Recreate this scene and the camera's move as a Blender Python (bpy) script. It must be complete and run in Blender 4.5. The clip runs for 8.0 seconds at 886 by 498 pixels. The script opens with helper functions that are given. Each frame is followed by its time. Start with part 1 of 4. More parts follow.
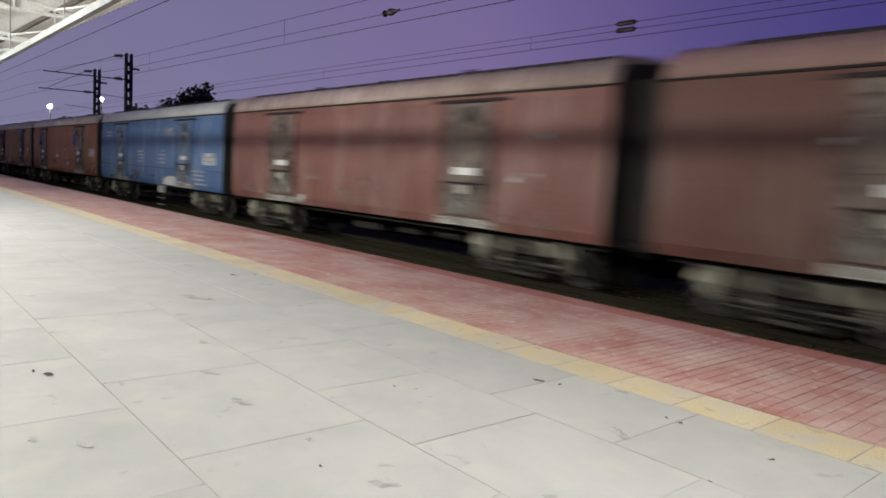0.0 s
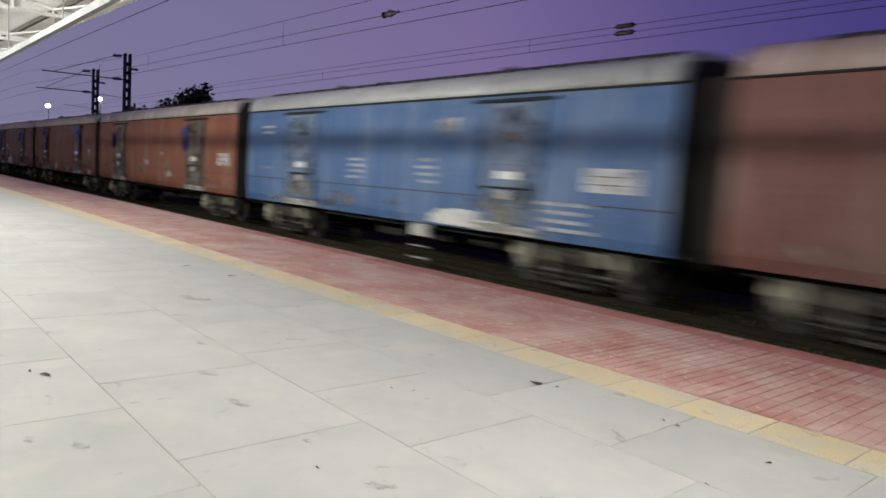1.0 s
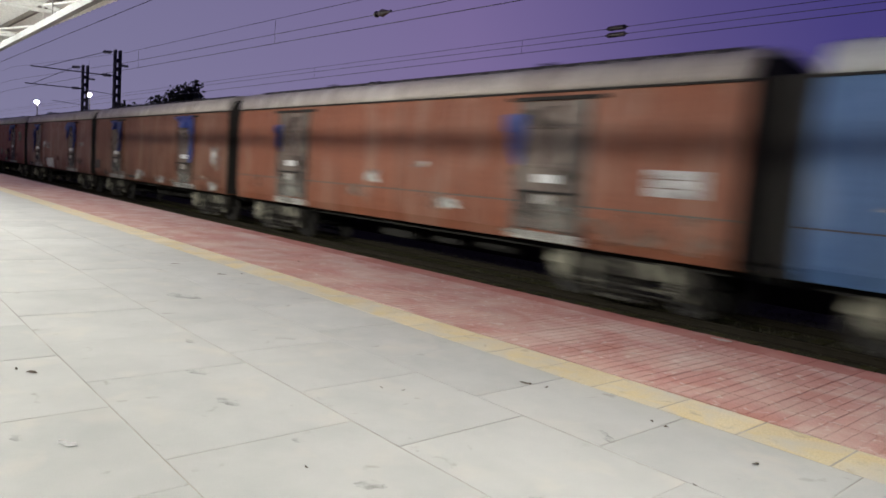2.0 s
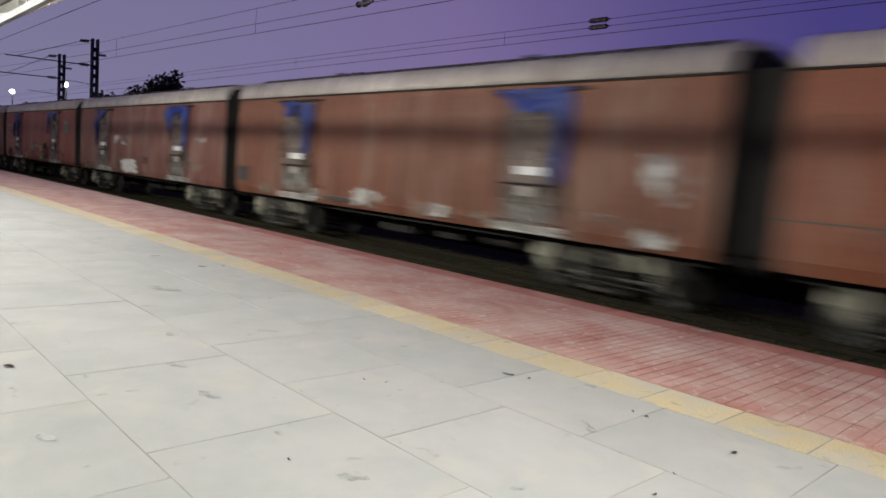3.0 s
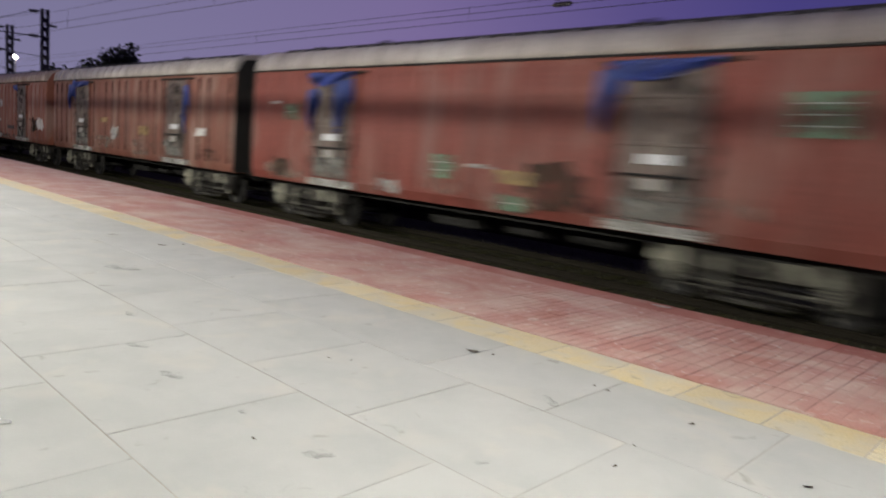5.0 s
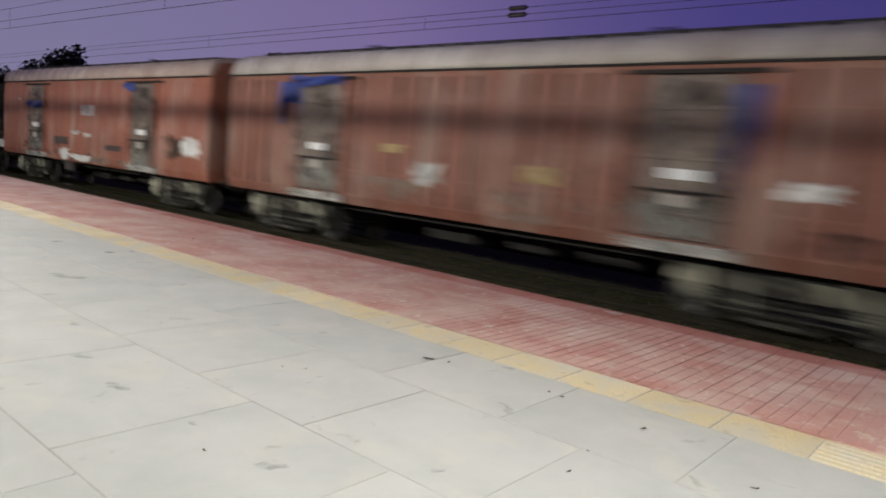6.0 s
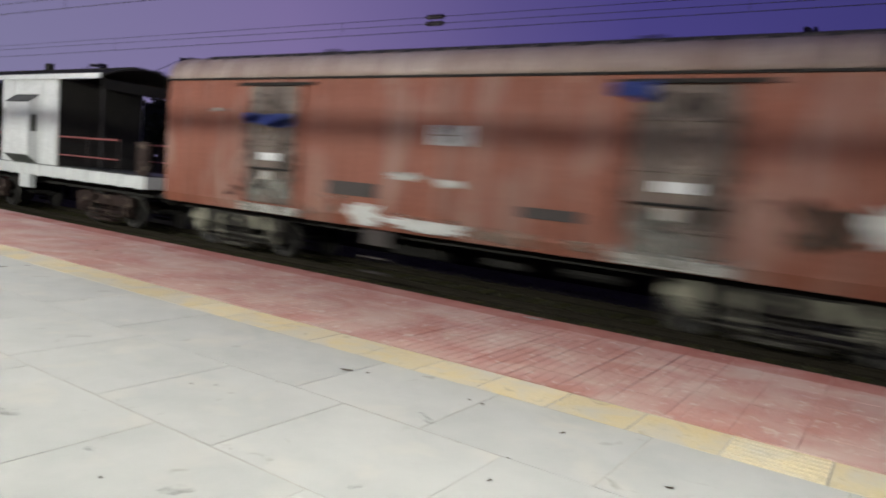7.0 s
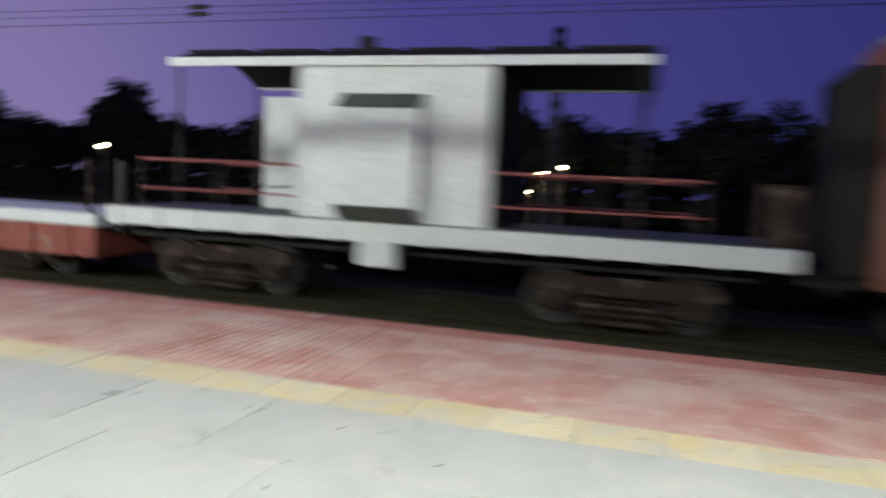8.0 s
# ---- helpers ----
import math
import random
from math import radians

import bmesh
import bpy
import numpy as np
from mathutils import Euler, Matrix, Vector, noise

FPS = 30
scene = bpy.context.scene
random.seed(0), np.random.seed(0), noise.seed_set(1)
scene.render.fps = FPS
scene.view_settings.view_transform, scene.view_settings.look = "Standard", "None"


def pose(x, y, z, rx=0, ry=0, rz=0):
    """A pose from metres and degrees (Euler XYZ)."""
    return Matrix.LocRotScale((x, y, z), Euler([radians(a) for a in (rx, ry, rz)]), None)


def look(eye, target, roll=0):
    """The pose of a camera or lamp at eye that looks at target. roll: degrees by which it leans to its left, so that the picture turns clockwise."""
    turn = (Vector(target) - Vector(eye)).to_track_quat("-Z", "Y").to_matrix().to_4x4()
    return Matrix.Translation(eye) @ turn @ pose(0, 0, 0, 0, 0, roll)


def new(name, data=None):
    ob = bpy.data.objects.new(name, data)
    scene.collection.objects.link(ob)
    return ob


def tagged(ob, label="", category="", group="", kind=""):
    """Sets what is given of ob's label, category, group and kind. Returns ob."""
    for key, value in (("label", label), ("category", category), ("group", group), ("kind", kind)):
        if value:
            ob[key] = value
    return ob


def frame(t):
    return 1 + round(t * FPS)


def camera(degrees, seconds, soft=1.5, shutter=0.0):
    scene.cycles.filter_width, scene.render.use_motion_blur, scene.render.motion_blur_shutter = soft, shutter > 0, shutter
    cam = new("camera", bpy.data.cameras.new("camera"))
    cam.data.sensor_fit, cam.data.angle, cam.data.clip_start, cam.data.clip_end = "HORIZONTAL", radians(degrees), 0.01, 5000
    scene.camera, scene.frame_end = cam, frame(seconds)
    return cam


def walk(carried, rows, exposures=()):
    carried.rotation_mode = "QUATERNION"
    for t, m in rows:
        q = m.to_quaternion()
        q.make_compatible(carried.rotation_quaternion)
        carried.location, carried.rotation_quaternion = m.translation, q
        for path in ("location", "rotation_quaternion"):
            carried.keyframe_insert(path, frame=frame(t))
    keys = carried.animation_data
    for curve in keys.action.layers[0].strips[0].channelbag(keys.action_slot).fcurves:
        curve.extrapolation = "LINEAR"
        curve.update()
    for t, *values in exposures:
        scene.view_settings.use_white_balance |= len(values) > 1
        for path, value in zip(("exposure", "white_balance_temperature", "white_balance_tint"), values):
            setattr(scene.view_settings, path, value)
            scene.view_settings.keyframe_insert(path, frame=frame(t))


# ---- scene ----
cam = camera(65.4, 8.0, soft=1.6, shutter=0.9)
PATH = [
    (0.0, pose(0, 0, 1.5, 84.17, -3.51, 49.58)),
    (0.5, pose(0, 0, 1.5, 84.19, -3.57, 49.42)),
    (1.0, pose(0, 0, 1.5, 84.32, -3.80, 49.44)),
    (1.5, pose(0, 0, 1.5, 84.31, -3.96, 49.15)),
    (1.7, pose(0, 0, 1.5, 84.44, -4.19, 48.88)),
    (2.8, pose(0, 0, 1.5, 83.80, -4.36, 48.08)),
    (3.0, pose(0, 0, 1.5, 83.80, -4.40, 47.28)),
    (3.5, pose(0, 0, 1.5, 83.78, -4.09, 47.49)),
    (4.0, pose(0, 0, 1.5, 83.80, -4.27, 47.02)),
    (4.5, pose(0, 0, 1.5, 83.21, -4.53, 46.06)),
    (5.0, pose(0, 0, 1.5, 82.18, -4.61, 44.34)),
    (5.2, pose(0, 0, 1.5, 81.76, -4.73, 43.38)),
    (6.3, pose(0, 0, 1.5, 83.82, -5.43, 39.16)),
    (6.5, pose(0, 0, 1.5, 84.13, -5.70, 37.79)),
    (7.0, pose(-0.022, 0.085, 1.487, 84.40, -5.01, 34.19)),
    (7.2, pose(-0.003, 0.100, 1.494, 84.16, -4.77, 31.95)),
    (7.5, pose(0.025, 0.124, 1.504, 84.40, -4.17, 27.18)),
    (7.8, pose(0.108, 0.089, 1.547, 83.92, -3.94, 22.25)),
    (8.0, pose(0.164, 0.065, 1.575, 84.84, -2.81, 16.85)),
]
walk(cam, PATH, exposures=[(0, 0.0, 6500, 10), (6.0, 0.0, 6500, 10), (7.0, 0.08, 6400, 8), (8, 0.20, 6150, 4)])

# ---- key sizes (metres) ----
EDGE = 7.42          # platform edge
RAIL = -0.76         # top of rail below the platform
SIDE = 11.6          # near side of the train
MID = SIDE + 1.62    # centre line of the train's track
PITCH = 19.22        # coach to coach
START = -8.21        # first gap at the start
SPEED = 20.63        # metres a second
TRACK_ONE = 9.07

# ---- world: dusk sky, violet towards the last light, deep blue away from it ----
world = bpy.data.worlds.new("dusk")
scene.world = world
world.use_nodes = True
wn, wl = world.node_tree.nodes, world.node_tree.links
wn.clear()
w_out = wn.new("ShaderNodeOutputWorld")
w_bg = wn.new("ShaderNodeBackground")
w_tc = wn.new("ShaderNodeTexCoord")
w_sep = wn.new("ShaderNodeSeparateXYZ")
w_ramp = wn.new("ShaderNodeValToRGB")
w_map = wn.new("ShaderNodeMapRange")
w_up = wn.new("ShaderNodeMapRange")
w_mix = wn.new("ShaderNodeMix")
w_mix.data_type = "RGBA"
w_mix.blend_type = "MULTIPLY"
w_upr = wn.new("ShaderNodeValToRGB")
wl.new(w_tc.outputs["Generated"], w_sep.inputs[0])
wl.new(w_sep.outputs["X"], w_map.inputs["Value"])
w_map.inputs["From Min"].default_value, w_map.inputs["From Max"].default_value = -1.0, 0.4
wl.new(w_map.outputs[0], w_ramp.inputs[0])
w_ramp.color_ramp.elements[0].color = (0.215, 0.205, 0.330, 1)
w_ramp.color_ramp.elements[1].color = (0.026, 0.026, 0.130, 1)
mid_stop = w_ramp.color_ramp.elements.new(0.20)
mid_stop.color = (0.212, 0.160, 0.335, 1)
mid_stop = w_ramp.color_ramp.elements.new(0.36)
mid_stop.color = (0.114, 0.088, 0.254, 1)
mid_stop = w_ramp.color_ramp.elements.new(0.48)
mid_stop.color = (0.072, 0.058, 0.225, 1)
wl.new(w_sep.outputs["Z"], w_up.inputs["Value"])
w_up.inputs["From Min"].default_value, w_up.inputs["From Max"].default_value = 0.0, 0.6
wl.new(w_up.outputs[0], w_upr.inputs[0])
w_upr.color_ramp.elements[0].color = (1, 1, 1, 1)
w_upr.color_ramp.elements[1].color = (0.6, 0.6, 0.75, 1)
w_mix.inputs["Factor"].default_value = 1.0
wl.new(w_ramp.outputs[0], w_mix.inputs["A"])
wl.new(w_upr.outputs[0], w_mix.inputs["B"])
wl.new(w_mix.outputs["Result"], w_bg.inputs["Color"])
w_bg.inputs["Strength"].default_value = 1.0
wl.new(w_bg.outputs[0], w_out.inputs[0])

LAMP_WATTS = 440.0
LAMP_Y, LAMP_Z = -1.5, 4.60
scene.view_settings.exposure = 0.0


# ---- helpers ----
def part(name, bm, material, parent=None, label=""):
    me = bpy.data.meshes.new(name)
    bm.to_mesh(me)
    bm.free()
    ob = new(name, me)
    if material:
        me.materials.append(material)
    if parent:
        ob.parent = parent
    if label:
        ob["label"] = label
    return ob


def empty(name, m=None):
    ob = new(name)
    ob.empty_display_size = 0.3
    if m:
        ob.matrix_basis = m
    return ob


def box(bm, x0, x1, y0, y1, z0, z1, bevel=0.0):
    vs = [bm.verts.new((x, y, z)) for x in (x0, x1) for y in (y0, y1) for z in (z0, z1)]
    fs = []
    for a in ((0, 1, 3, 2), (4, 6, 7, 5), (0, 4, 5, 1), (2, 3, 7, 6), (0, 2, 6, 4), (1, 5, 7, 3)):
        fs.append(bm.faces.new([vs[i] for i in a]))
    if bevel:
        es = list({e for f in fs for e in f.edges})
        bmesh.ops.bevel(bm, geom=es, offset=bevel, segments=1, affect="EDGES")
    return bm


def boxed(x0, x1, y0, y1, z0, z1, bevel=0.0):
    return box(bmesh.new(), x0, x1, y0, y1, z0, z1, bevel)


def tube(bm, a, b, r, n=8, r2=None):
    a, b = Vector(a), Vector(b)
    turn = (b - a).to_track_quat("Z", "Y").to_matrix()
    rings = []
    for p, q in ((a, r), (b, r if r2 is None else r2)):
        rings.append([bm.verts.new(p + turn @ Vector((q * math.cos(i * 2 * math.pi / n), q * math.sin(i * 2 * math.pi / n), 0))) for i in range(n)])
    for i in range(n):
        bm.faces.new((rings[0][i], rings[0][(i + 1) % n], rings[1][(i + 1) % n], rings[1][i]))
    bm.faces.new(rings[0][::-1])
    bm.faces.new(rings[1])
    return bm


def tubes(pairs, r, n=8):
    bm = bmesh.new()
    for a, b in pairs:
        tube(bm, a, b, r, n)
    return bm


def prism(bm, outline, x0, x1):
    """Extrude a closed outline of (y, z) along x."""
    a = [bm.verts.new((x0, y, z)) for y, z in outline]
    b = [bm.verts.new((x1, y, z)) for y, z in outline]
    n = len(outline)
    for i in range(n):
        bm.faces.new((a[i], a[(i + 1) % n], b[(i + 1) % n], b[i]))
    bm.faces.new(a[::-1])
    bm.faces.new(b)
    bmesh.ops.recalc_face_normals(bm, faces=bm.faces[:])
    return bm


def prism_up(outline, z0, z1):
    """Extrude a closed outline of (x, y) upwards."""
    bm = bmesh.new()
    a = [bm.verts.new((x, y, z0)) for x, y in outline]
    b = [bm.verts.new((x, y, z1)) for x, y in outline]
    n = len(outline)
    for i in range(n):
        bm.faces.new((a[i], a[(i + 1) % n], b[(i + 1) % n], b[i]))
    bm.faces.new(a[::-1])
    bm.faces.new(b)
    bmesh.ops.recalc_face_normals(bm, faces=bm.faces[:])
    return bm


def turned(bm, profile, axis_y0, n=28):
    """A body of revolution about the y axis: profile of (y, r)."""
    rings = [[bm.verts.new((r * math.cos(i * 2 * math.pi / n), y + axis_y0, r * math.sin(i * 2 * math.pi / n))) for i in range(n)] for y, r in profile]
    for k in range(len(rings) - 1):
        for i in range(n):
            bm.faces.new((rings[k][i], rings[k][(i + 1) % n], rings[k + 1][(i + 1) % n], rings[k + 1][i]))
    bm.faces.new(rings[0])
    bm.faces.new(rings[-1][::-1])
    bmesh.ops.recalc_face_normals(bm, faces=bm.faces[:])
    return bm


# ---- materials ----
def material(name, color, rough=0.6, metal=0.0, second=None, scale=3.0, amount=0.5, grain=40.0, bump=0.15, stain=None, stain_scale=0.8, stain_at=(0.5, 0.7), stretch=(1, 1, 1), per_piece=0.0, rough_vary=0.15, gloss=0.5, specks=None, streak=None, speck_at=(0.69, 0.76), speck_scale=7.0, grit=(0.82, 1.12), laid=False):
    m = bpy.data.materials.new(name)
    m.use_nodes = True
    nt = m.node_tree
    n, l = nt.nodes, nt.links
    b = n["Principled BSDF"]
    tc = n.new("ShaderNodeTexCoord")
    mp = n.new("ShaderNodeMapping")
    mp.inputs["Scale"].default_value = stretch
    l.new(tc.outputs["Object"], mp.inputs["Vector"])
    base = mp.outputs[0]
    if per_piece:
        info = n.new("ShaderNodeObjectInfo")
        shift = n.new("ShaderNodeVectorMath")
        shift.operation = "MULTIPLY_ADD"
        comb = n.new("ShaderNodeCombineXYZ")
        for k in range(3):
            l.new(info.outputs["Random"], comb.inputs[k])
        shift.inputs[1].default_value = (37, 53, 71)
        l.new(comb.outputs[0], shift.inputs[0])
        l.new(mp.outputs[0], shift.inputs[2])
        base = shift.outputs[0]
    if laid:
        # dust and wear run on from piece to piece
        base = n.new("ShaderNodeNewGeometry").outputs["Position"]
    big = n.new("ShaderNodeTexNoise")
    big.inputs["Scale"].default_value, big.inputs["Detail"].default_value, big.inputs["Roughness"].default_value = scale, 6, 0.6
    l.new(base, big.inputs["Vector"])
    fine = n.new("ShaderNodeTexNoise")
    fine.inputs["Scale"].default_value, fine.inputs["Detail"].default_value = grain, 4
    l.new(tc.outputs["Object"], fine.inputs["Vector"])
    mix = n.new("ShaderNodeMix")
    mix.data_type = "RGBA"
    second = second or tuple(c * 0.7 for c in color)
    mix.inputs["A"].default_value = (*color, 1)
    mix.inputs["B"].default_value = (*second, 1)
    ramp = n.new("ShaderNodeMapRange")
    ramp.inputs["From Min"].default_value, ramp.inputs["From Max"].default_value = 0.35, 0.7
    ramp.inputs["To Max"].default_value = amount
    l.new(big.outputs["Fac"], ramp.inputs["Value"])
    l.new(ramp.outputs[0], mix.inputs["Factor"])
    last = mix.outputs["Result"]
    g = n.new("ShaderNodeMix")
    g.data_type, g.blend_type = "RGBA", "MULTIPLY"
    g.inputs["Factor"].default_value = 1.0
    gr = n.new("ShaderNodeMapRange")
    gr.inputs["From Min"].default_value, gr.inputs["From Max"].default_value = 0.3, 0.7
    gr.inputs["To Min"].default_value, gr.inputs["To Max"].default_value = grit
    l.new(fine.outputs["Fac"], gr.inputs["Value"])
    l.new(last, g.inputs["A"])
    l.new(gr.outputs[0], g.inputs["B"])
    last = g.outputs["Result"]
    if stain:
        st = n.new("ShaderNodeTexNoise")
        st.inputs["Scale"].default_value, st.inputs["Detail"].default_value, st.inputs["Distortion"].default_value = stain_scale, 8, 0.6
        l.new(base, st.inputs["Vector"])
        sr = n.new("ShaderNodeMapRange")
        sr.inputs["From Min"].default_value, sr.inputs["From Max"].default_value = stain_at
        l.new(st.outputs["Fac"], sr.inputs["Value"])
        sm = n.new("ShaderNodeMix")
        sm.data_type = "RGBA"
        sm.inputs["B"].default_value = (*stain, 1)
        l.new(last, sm.inputs["A"])
        l.new(sr.outputs[0], sm.inputs["Factor"])
        last = sm.outputs["Result"]
    if per_piece:
        pm = n.new("ShaderNodeMix")
        pm.data_type, pm.blend_type = "RGBA", "MULTIPLY"
        pm.inputs["Factor"].default_value = 1.0
        pr = n.new("ShaderNodeMapRange")
        pr.inputs["To Min"].default_value, pr.inputs["To Max"].default_value = 1 - per_piece, 1 + per_piece
        l.new(info.outputs["Random"], pr.inputs["Value"])
        l.new(last, pm.inputs["A"])
        l.new(pr.outputs[0], pm.inputs["B"])
        last = pm.outputs["Result"]
    if streak:
        sm2 = n.new("ShaderNodeMapping")
        sm2.inputs["Scale"].default_value = (2.6, 1.0, 0.10)
        l.new(tc.outputs["Object"], sm2.inputs["Vector"])
        sk = n.new("ShaderNodeTexNoise")
        sk.inputs["Scale"].default_value, sk.inputs["Detail"].default_value = 1.6, 5
        l.new(sm2.outputs[0], sk.inputs["Vector"])
        sr2 = n.new("ShaderNodeMapRange")
        sr2.inputs["From Min"].default_value, sr2.inputs["From Max"].default_value, sr2.inputs["To Max"].default_value = 0.48, 0.72, 0.75
        l.new(sk.outputs["Fac"], sr2.inputs["Value"])
        sx2 = n.new("ShaderNodeMix")
        sx2.data_type = "RGBA"
        sx2.inputs["B"].default_value = (*streak, 1)
        l.new(last, sx2.inputs["A"])
        l.new(sr2.outputs[0], sx2.inputs["Factor"])
        last = sx2.outputs["Result"]
    if specks:
        sp = n.new("ShaderNodeTexNoise")
        sp.inputs["Scale"].default_value, sp.inputs["Detail"].default_value, sp.inputs["Distortion"].default_value = speck_scale, 5, 0.8
        l.new(base, sp.inputs["Vector"])
        sq = n.new("ShaderNodeMapRange")
        sq.inputs["From Min"].default_value, sq.inputs["From Max"].default_value, sq.inputs["To Max"].default_value = *speck_at, 0.6
        l.new(sp.outputs["Fac"], sq.inputs["Value"])
        sx = n.new("ShaderNodeMix")
        sx.data_type = "RGBA"
        sx.inputs["B"].default_value = (*specks, 1)
        l.new(last, sx.inputs["A"])
        l.new(sq.outputs[0], sx.inputs["Factor"])
        last = sx.outputs["Result"]
    l.new(last, b.inputs["Base Color"])
    b.inputs["Specular IOR Level"].default_value = gloss
    rr = n.new("ShaderNodeMapRange")
    rr.inputs["To Min"].default_value, rr.inputs["To Max"].default_value = max(rough - rough_vary, 0.05), min(rough + rough_vary, 1)
    l.new(big.outputs["Fac"], rr.inputs["Value"])
    l.new(rr.outputs[0], b.inputs["Roughness"])
    b.inputs["Metallic"].default_value = metal
    bp = n.new("ShaderNodeBump")
    bp.inputs["Strength"].default_value = bump
    bp.inputs["Distance"].default_value = 0.01
    l.new(fine.outputs["Fac"], bp.inputs["Height"])
    l.new(bp.outputs[0], b.inputs["Normal"])
    return m


def glow(name, color, strength):
    m = bpy.data.materials.new(name)
    m.use_nodes = True
    b = m.node_tree.nodes["Principled BSDF"]
    b.inputs["Base Color"].default_value = (0.9, 0.9, 0.9, 1)
    b.inputs["Emission Color"].default_value = (*color, 1)
    b.inputs["Emission Strength"].default_value = strength
    return m


def worn(m, scale, low, high, most=1.0):
    """Let the paint of m flake away in ragged patches."""
    n, l = m.node_tree.nodes, m.node_tree.links
    tc = n.new("ShaderNodeTexCoord")
    t = n.new("ShaderNodeTexNoise")
    t.inputs["Scale"].default_value, t.inputs["Detail"].default_value, t.inputs["Roughness"].default_value = scale, 6, 0.65
    l.new(tc.outputs["Object"], t.inputs["Vector"])
    r = n.new("ShaderNodeMapRange")
    r.inputs["From Min"].default_value, r.inputs["From Max"].default_value, r.inputs["To Max"].default_value = low, high, most
    l.new(t.outputs["Fac"], r.inputs["Value"])
    l.new(r.outputs[0], n["Principled BSDF"].inputs["Alpha"])
    return m


SLAB = material("kota_stone_slab", (0.455, 0.452, 0.430), 0.6, second=(0.385, 0.388, 0.370), scale=1.6, amount=0.8, grit=(0.92, 1.06), grain=190, bump=0.03, stain=(0.50, 0.475, 0.425), stain_scale=2.3, stain_at=(0.54, 0.80), per_piece=0.045, specks=(0.24, 0.215, 0.18), speck_at=(0.66, 0.76), speck_scale=5.0)
JOINT = material("cement_joint", (0.47, 0.44, 0.39), 0.9, second=(0.19, 0.17, 0.145), scale=1.5, amount=0.8, grain=80, bump=0.4)
YELLOW = material("yellow_tile", (0.60, 0.485, 0.26), 0.65, second=(0.60, 0.535, 0.39), scale=3, amount=0.9, grain=70, bump=0.2, stain=(0.50, 0.47, 0.40), stain_scale=2.6, stain_at=(0.46, 0.70), per_piece=0.08, specks=(0.34, 0.29, 0.20), speck_at=(0.60, 0.72), speck_scale=6.0, laid=True)
RED = material("red_paver", (0.435, 0.20, 0.162), 0.7, second=(0.50, 0.30, 0.256), scale=2.2, amount=0.95, grain=70, bump=0.3, stain=(0.56, 0.43, 0.38), stain_scale=1.4, stain_at=(0.40, 0.74), per_piece=0.05, specks=(0.62, 0.53, 0.48), speck_at=(0.58, 0.70), speck_scale=9.0, laid=True)
REDEDGE = material("red_edge_paver", (0.36, 0.120, 0.092), 0.7, second=(0.42, 0.19, 0.155), scale=2.2, amount=0.9, grain=70, bump=0.3, stain=(0.48, 0.30, 0.255), stain_scale=1.4, stain_at=(0.52, 0.80), per_piece=0.06, specks=(0.58, 0.45, 0.40), speck_at=(0.64, 0.74), speck_scale=9.0, laid=True)
COPING = material("platform_edge_concrete", (0.16, 0.12, 0.11), 0.85, second=(0.25, 0.22, 0.2), grain=50, bump=0.4)
# Near-black colour of the added wall, keeps the view under the train dark.
BACKING = material("dark_backing", (0.042, 0.039, 0.022), 0.9, grain=50, bump=0.4, gloss=0.0)
# Ballast, rails and sleepers darkened in colour for the shade under the train.
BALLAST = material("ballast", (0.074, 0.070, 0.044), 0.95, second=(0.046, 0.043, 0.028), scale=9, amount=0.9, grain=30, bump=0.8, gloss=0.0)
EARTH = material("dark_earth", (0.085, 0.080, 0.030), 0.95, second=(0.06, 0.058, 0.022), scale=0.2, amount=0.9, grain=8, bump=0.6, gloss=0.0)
RAILSTEEL = material("rail_steel_shaded", (0.035, 0.030, 0.022), 0.9, 0.0, grain=60, gloss=0.0)
CONCRETE = material("sleeper_concrete_shaded", (0.072, 0.069, 0.034), 0.9, grain=50, gloss=0.0)
WHITE = material("white_paint", (0.82, 0.83, 0.81), 0.45, second=(0.70, 0.70, 0.67), scale=2, amount=0.6, grain=20, bump=0.05, stain=(0.42, 0.38, 0.33), stain_scale=1.5, stain_at=(0.64, 0.84), stretch=(2, 2, 0.5))
BROWNROOF = material("brown_stained_roof", (0.33, 0.205, 0.165), 0.55, second=(0.22, 0.13, 0.105), scale=1.0, amount=0.8, grain=20)
PINKROOF = material("rust_stained_roof", (0.52, 0.43, 0.37), 0.55, 0.05, second=(0.33, 0.215, 0.17), scale=1.0, amount=0.9, grain=20, bump=0.1, stretch=(1.6, 1, 1.2), streak=(0.27, 0.18, 0.15))
PALEROOF = material("pale_roof_paint", (0.58, 0.60, 0.57), 0.5, 0.1, second=(0.38, 0.37, 0.34), scale=1.0, amount=0.8, grain=20, bump=0.1, stain=(0.24, 0.21, 0.19), stain_scale=1.2, stain_at=(0.58, 0.85), stretch=(0.6, 1, 2))
ROOFGREY = material("aluminium_roof_paint", (0.60, 0.555, 0.49), 0.55, 0.05, second=(0.36, 0.29, 0.24), scale=1.0, amount=0.8, grain=20, bump=0.1, stain=(0.26, 0.21, 0.175), stain_scale=1.2, stain_at=(0.6, 0.85), stretch=(1.6, 1, 1.2), streak=(0.25, 0.20, 0.17))
BLACK = material("black_underframe", (0.036, 0.034, 0.031), 0.85, second=(0.046, 0.042, 0.037), grain=30, gloss=0.05)
ROOFDARK = material("dark_roof_board", (0.03, 0.026, 0.03), 0.8, gloss=0.2)
GRIME = material("dusty_bogie", (0.060, 0.053, 0.044), 0.85, 0.1, second=(0.030, 0.027, 0.024), scale=3, amount=1.0, grain=30, bump=0.4, stain=(0.37, 0.35, 0.27), stain_scale=2.0, stain_at=(0.53, 0.68), gloss=0.2)
